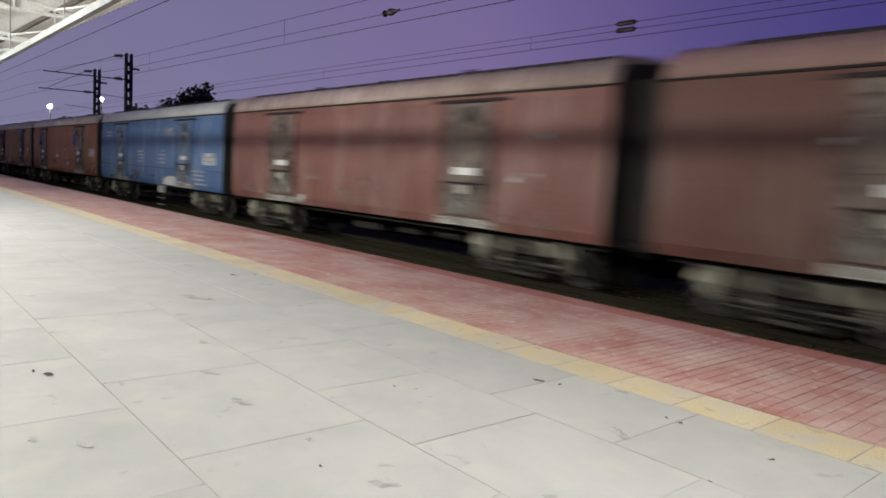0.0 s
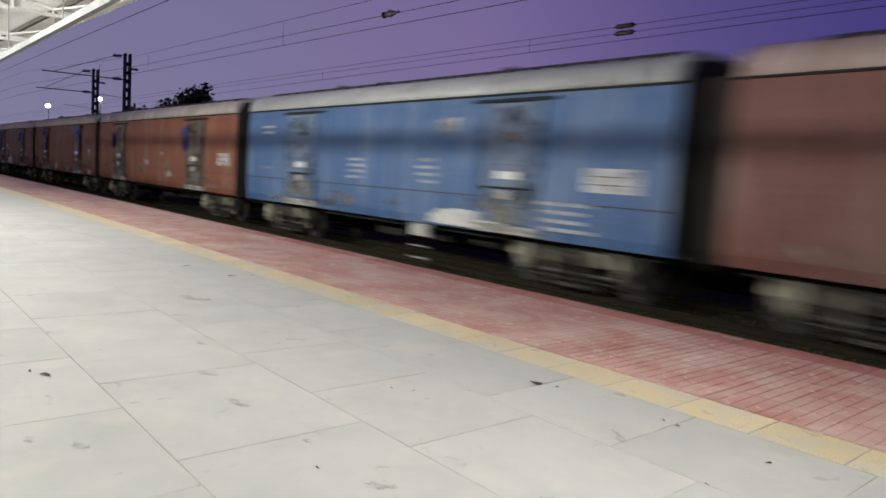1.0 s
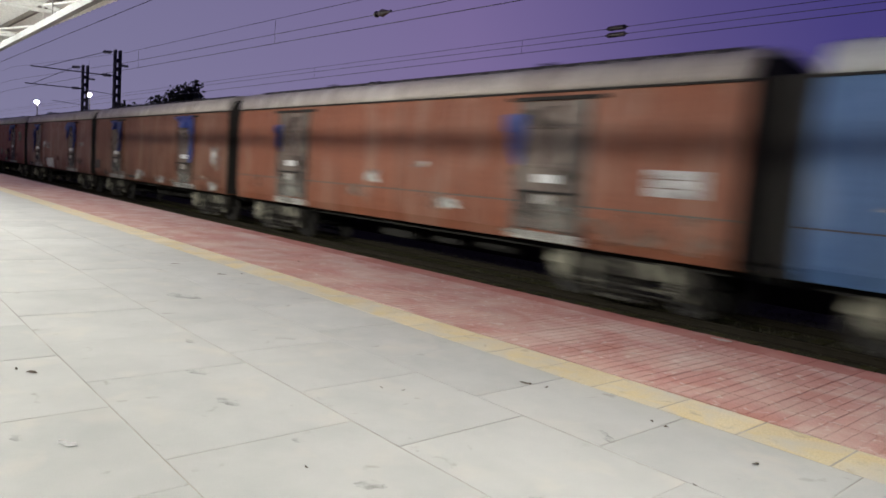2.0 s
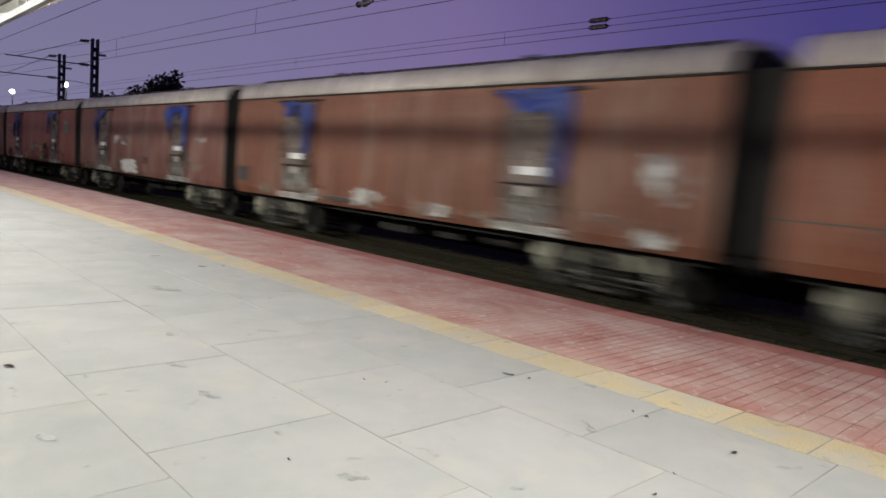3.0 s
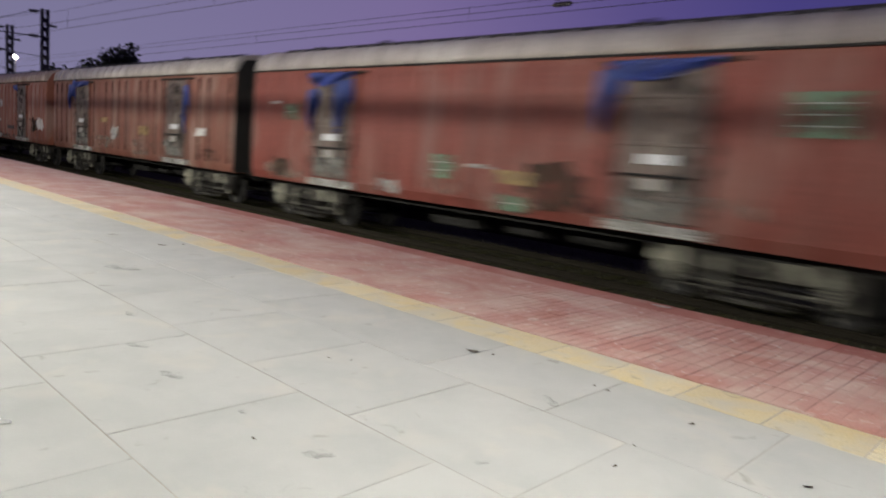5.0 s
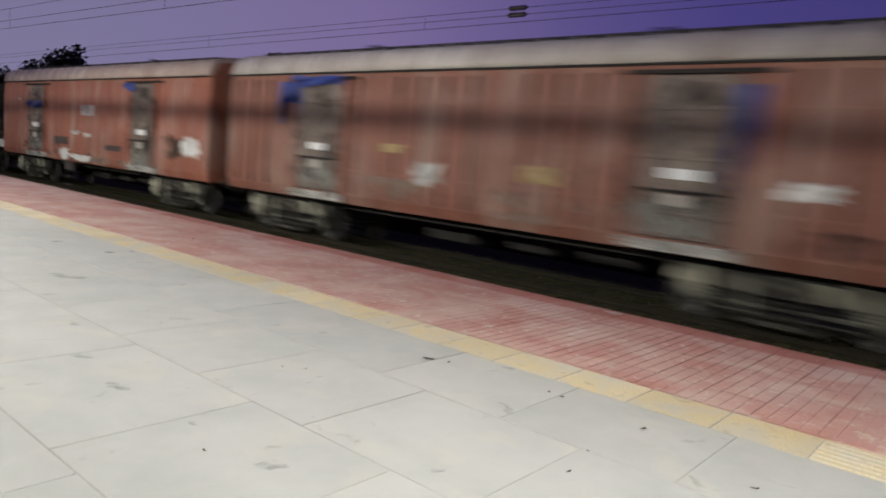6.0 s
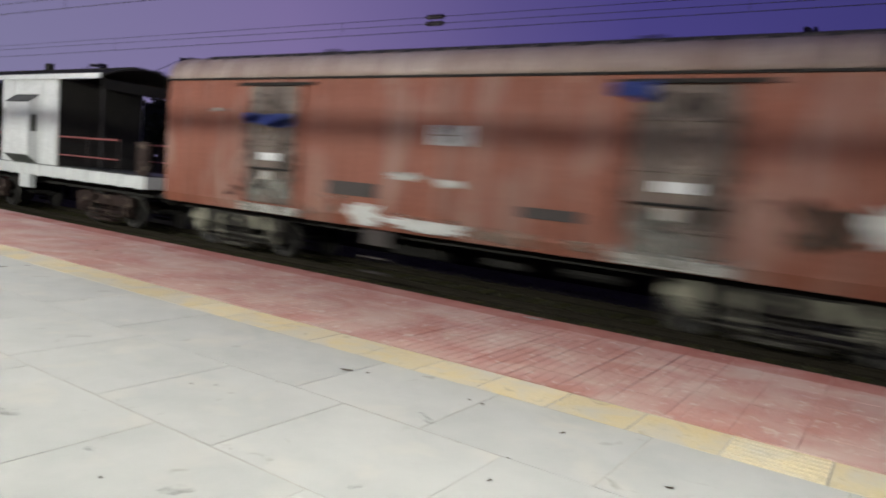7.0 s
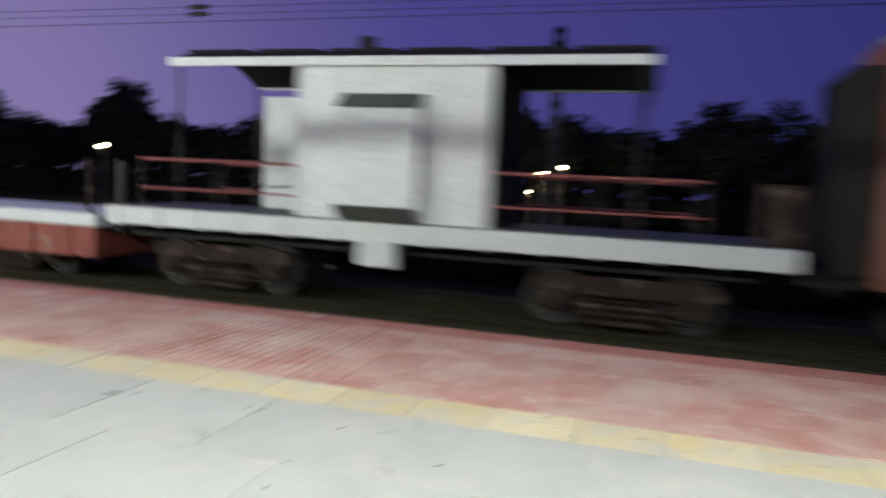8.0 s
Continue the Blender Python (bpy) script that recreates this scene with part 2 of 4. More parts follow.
RUSTY = material("rusty_bogie", (0.050, 0.030, 0.024), 0.85, 0.1, second=(0.028, 0.022, 0.020), scale=4, amount=0.9, grain=30, bump=0.4, stain=(0.20, 0.15, 0.12), stain_scale=2.6, stain_at=(0.58, 0.70), gloss=0.2)
TREAD = material("wheel_steel", (0.050, 0.046, 0.042), 0.7, 0.2, second=(0.028, 0.025, 0.022), scale=6, amount=0.9, stain=(0.16, 0.15, 0.12), stain_scale=3.0, stain_at=(0.58, 0.72))
DOORGREY = material("dusty_door_panel", (0.175, 0.122, 0.094), 0.6, 0.1, second=(0.075, 0.058, 0.048), scale=2.0, amount=0.9, grain=20, stain=(0.36, 0.33, 0.275), stain_scale=1.6, stain_at=(0.54, 0.74), stretch=(2.2, 1, 0.45))
BLUEDOOR = material("blue_grey_door_panel", (0.15, 0.22, 0.34), 0.6, 0.0, second=(0.075, 0.10, 0.15), scale=2.0, amount=0.9, grain=20, stain=(0.33, 0.37, 0.40), stain_scale=1.6, stain_at=(0.54, 0.74), stretch=(2.2, 1, 0.45))
SILL = material("pale_dusty_sill", (0.55, 0.54, 0.50), 0.6, 0.2, second=(0.36, 0.31, 0.26), scale=2.5, amount=0.9)
PLATE = material("white_label_plate", (0.78, 0.78, 0.76), 0.5, second=(0.66, 0.65, 0.62), scale=4)
INK = worn(material("dark_lettering", (0.16, 0.16, 0.17), 0.6), 5.0, 0.35, 0.65)
TARP = material("blue_tarpaulin", (0.035, 0.075, 0.36), 0.45, second=(0.02, 0.035, 0.19), scale=3, amount=0.9)
GREEN = worn(material("green_sign", (0.13, 0.24, 0.13), 0.5, second=(0.27, 0.33, 0.24), scale=6), 3.0, 0.30, 0.62)
OCHRE = worn(material("ochre_sign", (0.42, 0.28, 0.10), 0.5, second=(0.3, 0.2, 0.1), scale=5), 3.0, 0.28, 0.6)
CHALK = worn(material("whitewash_patch", (0.66, 0.65, 0.60), 0.7, second=(0.50, 0.46, 0.41), scale=2.4, amount=0.9), 2.2, 0.40, 0.62)
LIME = worn(material("thick_whitewash", (0.74, 0.74, 0.70), 0.7, second=(0.58, 0.55, 0.50), scale=2.4, amount=0.9), 1.8, 0.28, 0.46)
SCUM = worn(material("pale_door_dust", (0.38, 0.37, 0.32), 0.8, second=(0.27, 0.25, 0.215), scale=2.6, amount=0.9, gloss=0.1, stretch=(2.0, 1, 0.6)), 2.6, 0.38, 0.68, 0.85)
RIBSTRIP = worn(material("rib_dark_strip", (0.06, 0.040, 0.032), 0.85, gloss=0.1), 0.7, 0.26, 0.56, 0.85)
MUD = worn(material("brown_mud", (0.10, 0.066, 0.048), 0.85, second=(0.15, 0.10, 0.075), scale=2.4, gloss=0.1), 1.6, 0.34, 0.66, 0.9)
DUSTY = worn(material("road_dust", (0.42, 0.33, 0.26), 0.8, second=(0.34, 0.25, 0.19), scale=2.4, amount=0.9, gloss=0.1), 2.6, 0.47, 0.78)
SOOTY = worn(material("dark_grime", (0.05, 0.042, 0.038), 0.8, gloss=0.1), 2.4, 0.45, 0.75, 0.7)
STAIN = worn(material("dried_stain", (0.21, 0.18, 0.14), 0.7), 7.0, 0.42, 0.75, 0.6)
BOARD = worn(material("worn_white_panel", (0.70, 0.71, 0.69), 0.6, second=(0.5, 0.5, 0.5), scale=3), 3.0, 0.28, 0.58)
LETTER = worn(material("worn_white_lettering", (0.62, 0.64, 0.66), 0.6), 5.0, 0.26, 0.60, 0.95)
HATCH = material("dark_brown_hatch", (0.07, 0.055, 0.048), 0.7, second=(0.04, 0.033, 0.03))
DARK_GREY = material("dark_shutter", (0.10, 0.105, 0.09), 0.6, second=(0.06, 0.06, 0.055))
GALV = material("galvanised_steel", (0.20, 0.20, 0.20), 0.5, 0.6, second=(0.12, 0.11, 0.11), grain=30)
MAST = material("dark_mast_steel", (0.045, 0.04, 0.04), 0.6, 0.4, second=(0.03, 0.027, 0.026), grain=30)
INSUL = material("brown_insulator", (0.03, 0.022, 0.02), 0.3)
COPPER = material("dark_wire", (0.025, 0.022, 0.022), 0.6, 0.4)
RAILRED = material("red_handrail", (0.33, 0.10, 0.09), 0.5, second=(0.22, 0.07, 0.06))
WAGONRED = material("red_oxide_wagon", (0.32, 0.075, 0.05), 0.6, second=(0.2, 0.06, 0.045), scale=2, amount=0.8, stain=(0.36, 0.28, 0.22), stain_scale=1.5, stain_at=(0.6, 0.8))
LEAF = material("dark_foliage", (0.055, 0.062, 0.042), 0.85, second=(0.036, 0.043, 0.028), scale=0.6, amount=0.9, grain=6, gloss=0.0)
BARK = material("bark", (0.06, 0.045, 0.035), 0.9, grain=12)
DRYLEAF = material("dry_leaf", (0.10, 0.075, 0.05), 0.8)
LAMPGLOW = glow("lamp_tube", (1.0, 0.97, 0.90), 160)
STREETGLOW = glow("street_lamp_glow", (1.0, 0.93, 0.78), 400)
WARMGLOW = glow("warm_lamp_glow", (1.0, 0.72, 0.34), 60)


def coach_paint(name, color, second, dust):
    return material(name, color, 0.55, 0.0, second=second, scale=0.55, amount=0.7, grain=14, bump=0.05, stain=dust, stain_scale=0.9, stain_at=(0.50, 0.80), stretch=(1.6, 1, 0.55), rough_vary=0.1, streak=tuple(0.6 * c for c in color), gloss=0.25)


# ---- ground, tracks ----
bm = bmesh.new()
q = 2200
vs = [bm.verts.new(p) for p in ((-q, -q, -1.12), (q, -q, -1.12), (q, q, -1.12), (-q, q, -1.12))]
bm.faces.new(vs)
ground = tagged(part("ground", bm, EARTH), "dark bare earth beside the railway", "ground", kind="structure")

# Bed and stones carry the shade under the train in their dark colour.
bm = bmesh.new()
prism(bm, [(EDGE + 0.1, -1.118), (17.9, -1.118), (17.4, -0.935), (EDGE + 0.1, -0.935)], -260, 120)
bed = tagged(part("track_bed", bm, BALLAST), "grey stone ballast under the tracks, colour darkened for shade", "ballast", kind="structure")


def track(mid):
    thing = tagged(empty("railway_track", pose(0, mid, 0)), "steel rails on concrete sleepers in ballast, colours darkened for shade", "track", "two tracks", "structure")
    for side in (-0.838, 0.838):
        bm = bmesh.new()
        outline = [(side - 0.07, RAIL - 0.155), (side + 0.07, RAIL - 0.155), (side + 0.07, RAIL - 0.14), (side + 0.012, RAIL - 0.12), (side + 0.012, RAIL - 0.045), (side + 0.035, RAIL - 0.03), (side + 0.035, RAIL), (side - 0.035, RAIL), (side - 0.035, RAIL - 0.03), (side - 0.012, RAIL - 0.045), (side - 0.012, RAIL - 0.12), (side - 0.07, RAIL - 0.14)]
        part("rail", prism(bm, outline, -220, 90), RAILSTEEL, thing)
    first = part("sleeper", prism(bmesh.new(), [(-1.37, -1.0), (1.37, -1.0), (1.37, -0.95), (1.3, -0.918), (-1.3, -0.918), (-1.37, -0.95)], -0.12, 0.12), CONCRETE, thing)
    first.location.x = -40
    for i in range(1, 90):
        ob = new("sleeper", first.data)
        ob.parent = thing
        ob.location.x = -40 + i * 0.62
    return thing


track(TRACK_ONE)
track(MID)

# Dark wall added to hide the sky-lit ground seen beneath the train.
bm = bmesh.new()
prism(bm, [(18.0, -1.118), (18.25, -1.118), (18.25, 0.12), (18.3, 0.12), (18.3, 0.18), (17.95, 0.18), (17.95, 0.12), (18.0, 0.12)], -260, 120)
tagged(part("added_backing_wall", bm, BACKING), "added low dark wall beyond the tracks, darkens the view under the train", "wall", kind="structure")

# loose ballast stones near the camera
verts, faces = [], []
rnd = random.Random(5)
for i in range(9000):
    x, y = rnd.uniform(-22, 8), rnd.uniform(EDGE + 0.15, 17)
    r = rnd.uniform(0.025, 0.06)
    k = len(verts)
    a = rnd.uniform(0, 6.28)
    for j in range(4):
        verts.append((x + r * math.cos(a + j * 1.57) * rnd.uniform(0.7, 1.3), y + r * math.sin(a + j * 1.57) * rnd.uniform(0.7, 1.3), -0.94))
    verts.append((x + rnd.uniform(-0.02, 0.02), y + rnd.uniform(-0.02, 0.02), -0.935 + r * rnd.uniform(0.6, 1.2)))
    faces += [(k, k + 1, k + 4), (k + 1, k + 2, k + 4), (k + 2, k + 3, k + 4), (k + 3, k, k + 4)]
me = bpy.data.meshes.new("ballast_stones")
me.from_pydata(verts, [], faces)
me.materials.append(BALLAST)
tagged(new("ballast_stones", me), "loose crushed grey ballast stones, colour darkened for shade", "gravel", kind="stuff")

# ---- platform ----
platform = tagged(part("platform", boxed(-220, 60, -9.0, EDGE - 0.06, -1.118, -0.0045), JOINT), "station platform base with cement joints", "platform", kind="structure")
coping = tagged(part("platform_wall", boxed(-220, 60, EDGE - 0.056, EDGE - 0.02, -1.118, -0.05), COPING), "dark concrete face of the platform", "platform wall", kind="structure")

# ---- canopy over the platform ----
EAVE_Y, EAVE_Z = 4.7, 5.05


def canopy():
    thing = tagged(empty("platform_canopy", pose(0, 0.73, 0, 0, 0, 1.87)), "white steel platform canopy with tubular trusses and corrugated roof", "canopy")
    bm = bmesh.new()
    n = 900
    x0, x1 = -150.0, 30.0
    cols = []
    for i in range(n + 1):
        x = x0 + (x1 - x0) * i / n
        z = 0.03 if i % 2 else 0.0
        cols.append([bm.verts.new((x, y, EAVE_Z + 0.16 + (EAVE_Y - y) * 0.13 + z)) for y in (EAVE_Y + 0.28, -2.0, -9.0)])
    for i in range(n):
        for k in range(2):
            bm.faces.new((cols[i][k], cols[i + 1][k], cols[i + 1][k + 1], cols[i][k + 1]))
    part("roof_sheet", bm, WHITE, thing, "white corrugated sheet")
    part("eave_angle", prism(bmesh.new(), [(EAVE_Y - 0.02, EAVE_Z + 0.06), (EAVE_Y + 0.03, EAVE_Z + 0.06), (EAVE_Y + 0.03, EAVE_Z + 0.14), (EAVE_Y - 0.02, EAVE_Z + 0.15)], x0, x1), WHITE, thing, "white eave angle")
    for y in (4.1, 2.9, 1.6, 0.0, -1.6, -3.2, -5.0):
        part("purlin", boxed(x0, x1, y - 0.04, y + 0.04, EAVE_Z + 0.02 + (EAVE_Y - y) * 0.13, EAVE_Z + 0.14 + (EAVE_Y - y) * 0.13), HATCH, thing, "dark purlin")
    ys = np.linspace(EAVE_Y - 0.1, -6.5, 8)
    top = [(0, y, EAVE_Z - 0.02 + (EAVE_Y - y) * 0.13) for y in ys]
    low = [(0, y, EAVE_Z - 0.06 - 0.03 * k) for k, y in enumerate(ys)]
    pieces = [("top_chord", tubes([(top[0], top[-1])], 0.05, 8)), ("bottom_chord", tubes([(low[0], low[-1])], 0.05, 8))]
    for k in range(7):
        pieces.append(("web_member", tubes([(low[k], top[k + 1])], 0.03, 6)))
        pieces.append(("web_member", tubes([(top[k + 1], low[k + 1])], 0.03, 6)))
    for y in (3.9, 2.4, 0.8):
        z = EAVE_Z - 0.04 + (EAVE_Y - y) * 0.13
        pieces.append(("brace", tubes([((0, y, z), (2.8, y + 0.7, z - 0.05))], 0.028, 6)))
        pieces.append(("brace", tubes([((2.8, y + 0.7, z - 0.05), (5.6, y, z))], 0.028, 6)))
    bm = bmesh.new()
    tube(bm, (0, -6.4, 0.002), (0, -6.4, EAVE_Z + 1.3), 0.11, 12)
    box(bm, -0.22, 0.22, -6.62, -6.18, 0.002, 0.03)
    pieces.append(("column", bm))
    for name, bm in pieces:
        first = part(name, bm, WHITE, thing)
        first.location.x = 8
        for i in range(1, 20):
            ob = new(name, first.data)
            ob.parent = thing
            ob.location.x = 8 - i * 5.6
    return thing


canopy()


# Bar added under the canopy to cast the shadow band along the train.
def shade_bar():
    thing = tagged(empty("shade_bar"), "grey bar added below the canopy to shade the train", "cable tray")
    part("shade_beam", boxed(-145, 25, 2.95, 3.05, 3.79, 3.915), GALV, thing)
    first = part("shade_bar_hanger", tubes([((0, 3.0, 3.915), (0, 3.0, EAVE_Z + 0.25))], 0.012, 5), GALV, thing)
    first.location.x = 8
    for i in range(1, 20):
        ob = new("shade_bar_hanger", first.data)
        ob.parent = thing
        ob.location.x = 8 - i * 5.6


shade_bar()


def lamp_fixture(x, y, watts, drop, spread):
    thing = tagged(empty("tube_light", pose(x, y, LAMP_Z)), "white tube light hung under the canopy", "light fixture", "canopy lights")
    part("housing", boxed(-0.65, 0.65, -0.07, 0.07, 0.03, 0.10, 0.01), WHITE, thing)
    part("tube", tubes([((-0.6, 0, 0), (0.6, 0, 0))], 0.02), LAMPGLOW, thing)
    part("hanger", tubes([((0.4, 0, 0.1), (0.4, 0, 0.85)), ((-0.4, 0, 0.1), (-0.4, 0, 0.85))], 0.01, 5), GALV, thing)
    data = bpy.data.lights.new("tube_light_beam", "AREA")
    data.shape, data.size, data.size_y = "RECTANGLE", 4.0, 0.32
    data.energy, data.color = watts * LAMP_WATTS, (0.98, 0.98, 0.93)
    lamp = new("tube_light_beam", data)
    lamp.matrix_basis = look((x, y, LAMP_Z - 0.03), (x, y + 1.0, LAMP_Z - drop))
    data.spread = radians(spread)


# shaded downlights, and fixtures tilted to the track
for lamp_x, lamp_y, watts, spread in ((8.5, 1.0, 0.40, 138), (2.0, 1.0, 0.60, 138), (-3.0, 3.4, 0.05, 138), (-42, 1.0, 1.0, 116), (-56, 1.0, 1.1, 116), (-74, 1.0, 1.2, 116), (-98, 1.0, 1.3, 116)):
    lamp_fixture(lamp_x, lamp_y, watts, 30.0, spread)
for lamp_x, watts, drop in ((11.0, 0.30, 0.9), (-0.5, 0.20, 1.3), (-7, 0.66, 0.9), (-14, 1.35, 0.5), (-21, 1.5, 0.5), (-30, 1.2, 0.6), (-52, 0.2, 0.6)):
    lamp_fixture(lamp_x, LAMP_Y, watts, drop, 180)


# ---- train ----
def wheelset_mesh():
    bm = bmesh.new()
    for s in (-0.80, 0.80):
        k = 1 if s > 0 else -1
        turned(bm, [(-0.065 * k, 0.535), (-0.04 * k, 0.535), (-0.035 * k, 0.50), (0.065 * k, 0.49), (0.065 * k, 0.42), (0.02 * k, 0.40), (0.02 * k, 0.16), (0.09 * k, 0.13), (0.09 * k, 0.05)], s)
    tube(bm, (0, -0.95, 0), (0, 0.95, 0), 0.075, 10)
    me = bpy.data.meshes.new("wheelset")
    bm.to_mesh(me)
    bm.free()
    me.materials.append(TREAD)
    return me


WHEELSET = wheelset_mesh()
SPINNERS = []


def bogie(parent, x, steel, wheelbase=2.9):
    bm = bmesh.new()
    box(bm, -0.35, 0.35, -1.0, 1.0, RAIL + 0.42, RAIL + 0.78, 0.03)
    body = part("bogie", bm, steel, parent, "dusty four-wheel bogie")
    body.location = (x, 0, 0)
    hw = wheelbase / 2
    for s in (-1.0, 1.0):
        bm = bmesh.new()
        out = [(-hw - 0.40, 0.66), (-hw - 0.34, 0.92), (-hw + 0.35, 1.00), (-0.75, 0.93), (0.75, 0.93), (hw - 0.35, 1.00), (hw + 0.34, 0.92), (hw + 0.40, 0.66), (hw - 0.28, 0.66), (0.8, 0.62), (-0.8, 0.62), (-hw + 0.28, 0.66)]
        y0, y1 = s * 1.12 - 0.08, s * 1.12 + 0.08
        a = [bm.verts.new((u, y0, RAIL + w)) for u, w in out]
        b = [bm.verts.new((u, y1, RAIL + w)) for u, w in out]
        for i in range(len(out)):
            bm.faces.new((a[i], a[(i + 1) % len(out)], b[(i + 1) % len(out)], b[i]))
        bm.faces.new(a[::-1])
        bm.faces.new(b)
        bmesh.ops.recalc_face_normals(bm, faces=bm.faces[:])
        part("side_frame", bm, steel, body)
        for u in (-hw, hw):
            bm = bmesh.new()
            box(bm, u - 0.19, u + 0.19, s * 1.14 - 0.12, s * 1.14 + 0.12, RAIL + 0.32, RAIL + 0.68, 0.03)
            tube(bm, (u, s * 1.24, RAIL + 0.5), (u, s * 1.32, RAIL + 0.5), 0.12, 10)
            part("axle_box", bm, steel, body)
            for du in (-0.27, 0.27):
                part("coil_spring", coil(u + du, s * 1.10, RAIL + 0.34, RAIL + 0.66, 0.075), steel, body)
        part("bolster_spring", coil(-0.18, s * 1.12, RAIL + 0.20, RAIL + 0.64, 0.13), steel, body)
        part("bolster_spring", coil(0.18, s * 1.12, RAIL + 0.20, RAIL + 0.64, 0.13), steel, body)
        part("spring_plank", boxed(-0.62, 0.62, s * 1.12 - 0.13, s * 1.12 + 0.13, RAIL + 0.12, RAIL + 0.20, 0.01), steel, body)
        bm = bmesh.new()
        tube(bm, (-hw + 0.2, s * 1.2, RAIL + 0.3), (hw - 0.2, s * 1.2, RAIL + 0.3), 0.025, 6)
        tube(bm, (-0.65, s * 1.2, RAIL + 0.66), (-0.62, s * 1.2, RAIL + 0.18), 0.02, 6)
        tube(bm, (0.65, s * 1.2, RAIL + 0.66), (0.62, s * 1.2, RAIL + 0.18), 0.02, 6)
        part("brake_rod", bm, steel, body)
        part("equaliser_bar", boxed(-hw + 0.25, hw - 0.25, s * 1.22 - 0.03, s * 1.22 + 0.03, RAIL + 0.40, RAIL + 0.47, 0.012), steel, body)
        part("swing_link", tubes([((-0.48, s * 1.26, RAIL + 0.80), (-0.52, s * 1.26, RAIL + 0.14))], 0.035, 6), steel, body)
        part("swing_link", tubes([((0.48, s * 1.26, RAIL + 0.80), (0.52, s * 1.26, RAIL + 0.14))], 0.035, 6), steel, body)
        part("damper", tubes([((-0.9, s * 1.25, RAIL + 0.45), (-0.3, s * 1.25, RAIL + 0.88))], 0.05, 8), steel, body)
    for u in (-hw, hw):
        ob = new("wheelset", WHEELSET)
        ob.parent = body
        ob.location = (u, 0, RAIL + 0.5)
        SPINNERS.append((ob, u))
    return body


def coil(x, y, z0, z1, r, turns=5, n=8, thick=0.016):
    bm = bmesh.new()
    steps = turns * n
    rings = []
    for i in range(steps + 1):
        a = i * 2 * math.pi / n
        c = Vector((x + r * math.cos(a), y + r * math.sin(a), z0 + (z1 - z0) * i / steps))
        out = Vector((math.cos(a), math.sin(a), 0))
        rings.append([bm.verts.new(c + out * thick * p + Vector((0, 0, thick * w))) for p, w in ((1, 0), (0, 1), (-1, 0), (0, -1))])
    for i in range(steps):
        for k in range(4):
            bm.faces.new((rings[i][k], rings[i][(k + 1) % 4], rings[i + 1][(k + 1) % 4], rings[i + 1][k]))
    return bm


HALF = 1.62
SKIRT, CANT, CROWN = 0.33, 3.60, 4.30
BODY = (PITCH - 1.15) / 2


def coupling(parent, x, s):
    bm = bmesh.new()
    box(bm, min(x, x + s * 0.57), max(x, x + s * 0.57), -0.12, 0.12, 0.17, 0.42, 0.03)
    part("coupler", bm, BLACK, parent)
    for y in (-0.98, 0.98):
        bm = bmesh.new()
        tube(bm, (x, y, 0.34), (x + s * 0.46, y, 0.34), 0.09, 10)
        tube(bm, (x + s * 0.46, y, 0.34), (x + s * 0.52, y, 0.34), 0.22, 14)
        part("buffer", bm, BLACK, parent)
    part("brake_hose", tubes([((x, 0.4, 0.35), (x + s * 0.2, 0.42, 0.05)), ((x + s * 0.2, 0.42, 0.05), (x + s * 0.45, 0.4, 0.2))], 0.03, 6), BLACK, parent)


ROOF_RISE = [(0.0, 0.004), (0.005, 0.12), (0.03, 0.24), (0.09, 0.36), (0.19, 0.46), (0.34, 0.545), (0.60, 0.615), (0.95, 0.66), (1.35, 0.69)]


def roof_rib_mesh():
    bm = bmesh.new()
    arc = [(-HALF - 0.01 + u, CANT + v) for u, v in ROOF_RISE] + [(HALF + 0.01 - u, CANT + v) for u, v in ROOF_RISE[::-1]]
    rows = []
    for k, (y, z) in enumerate(arc):
        d = Vector((y, z - 2.6)).normalized()
        rows.append([bm.verts.new((x, y + d.x * h, z + d.y * h)) for x, h in ((-0.11, 0.0), (-0.06, 0.026), (0.05, 0.034), (0.09, 0.0))])
    for a, b in zip(rows, rows[1:]):
        for i in range(3):
            bm.faces.new((a[i], a[i + 1], b[i + 1], b[i]))
    bmesh.ops.recalc_face_normals(bm, faces=bm.faces[:])
    return bm


def smear(name, rnd, x, w, z0, z1, m, label, parent, y):
    """An irregular ragged patch on a vertical side at y, facing the platform."""
    bm = bmesh.new()
    n = 22
    ring = []
    for i in range(n):
        a = i * 2 * math.pi / n
        c, d = math.cos(a), math.sin(a)
        k = 0.5 * rnd.uniform(0.55, 1.15)
        ring.append((x + w * k * math.copysign(abs(c) ** 0.6, c), max((z0 + z1) / 2 + (z1 - z0) * k * math.copysign(abs(d) ** 0.6, d), SKIRT + 0.06)))
    up = [bm.verts.new((u, y, v)) for u, v in ring]
    dn = [bm.verts.new((u, y + 0.012, v)) for u, v in ring]
    bm.faces.new(up)
    bm.faces.new(dn[::-1])
    for i in range(n):
        bm.faces.new((up[i], dn[i], dn[(i + 1) % n], up[(i + 1) % n]))
    bmesh.ops.recalc_face_normals(bm, faces=bm.faces[:])
    return part(name, bm, m, parent, label)


def coach(paint, label, seed, tarps=(), boards=(), trim=None, roof=None, door_paint=None, step=None, line=None, dark_ribs=False, bracket=None, BODY=BODY, end_paint=None):
    """A closed parcel van built from an old passenger coach. tarps, boards: (x, width, z0, z1, material) on the platform side."""
    rnd = random.Random(seed)
    roof = roof or ROOFGREY
    door_paint = door_paint or DOORGREY
    thing = tagged(empty("parcel_van"), label, "railway van", "parcel vans of the train")
    # shell: slightly barrelled sides with a turned-in skirt
    bm = bmesh.new()
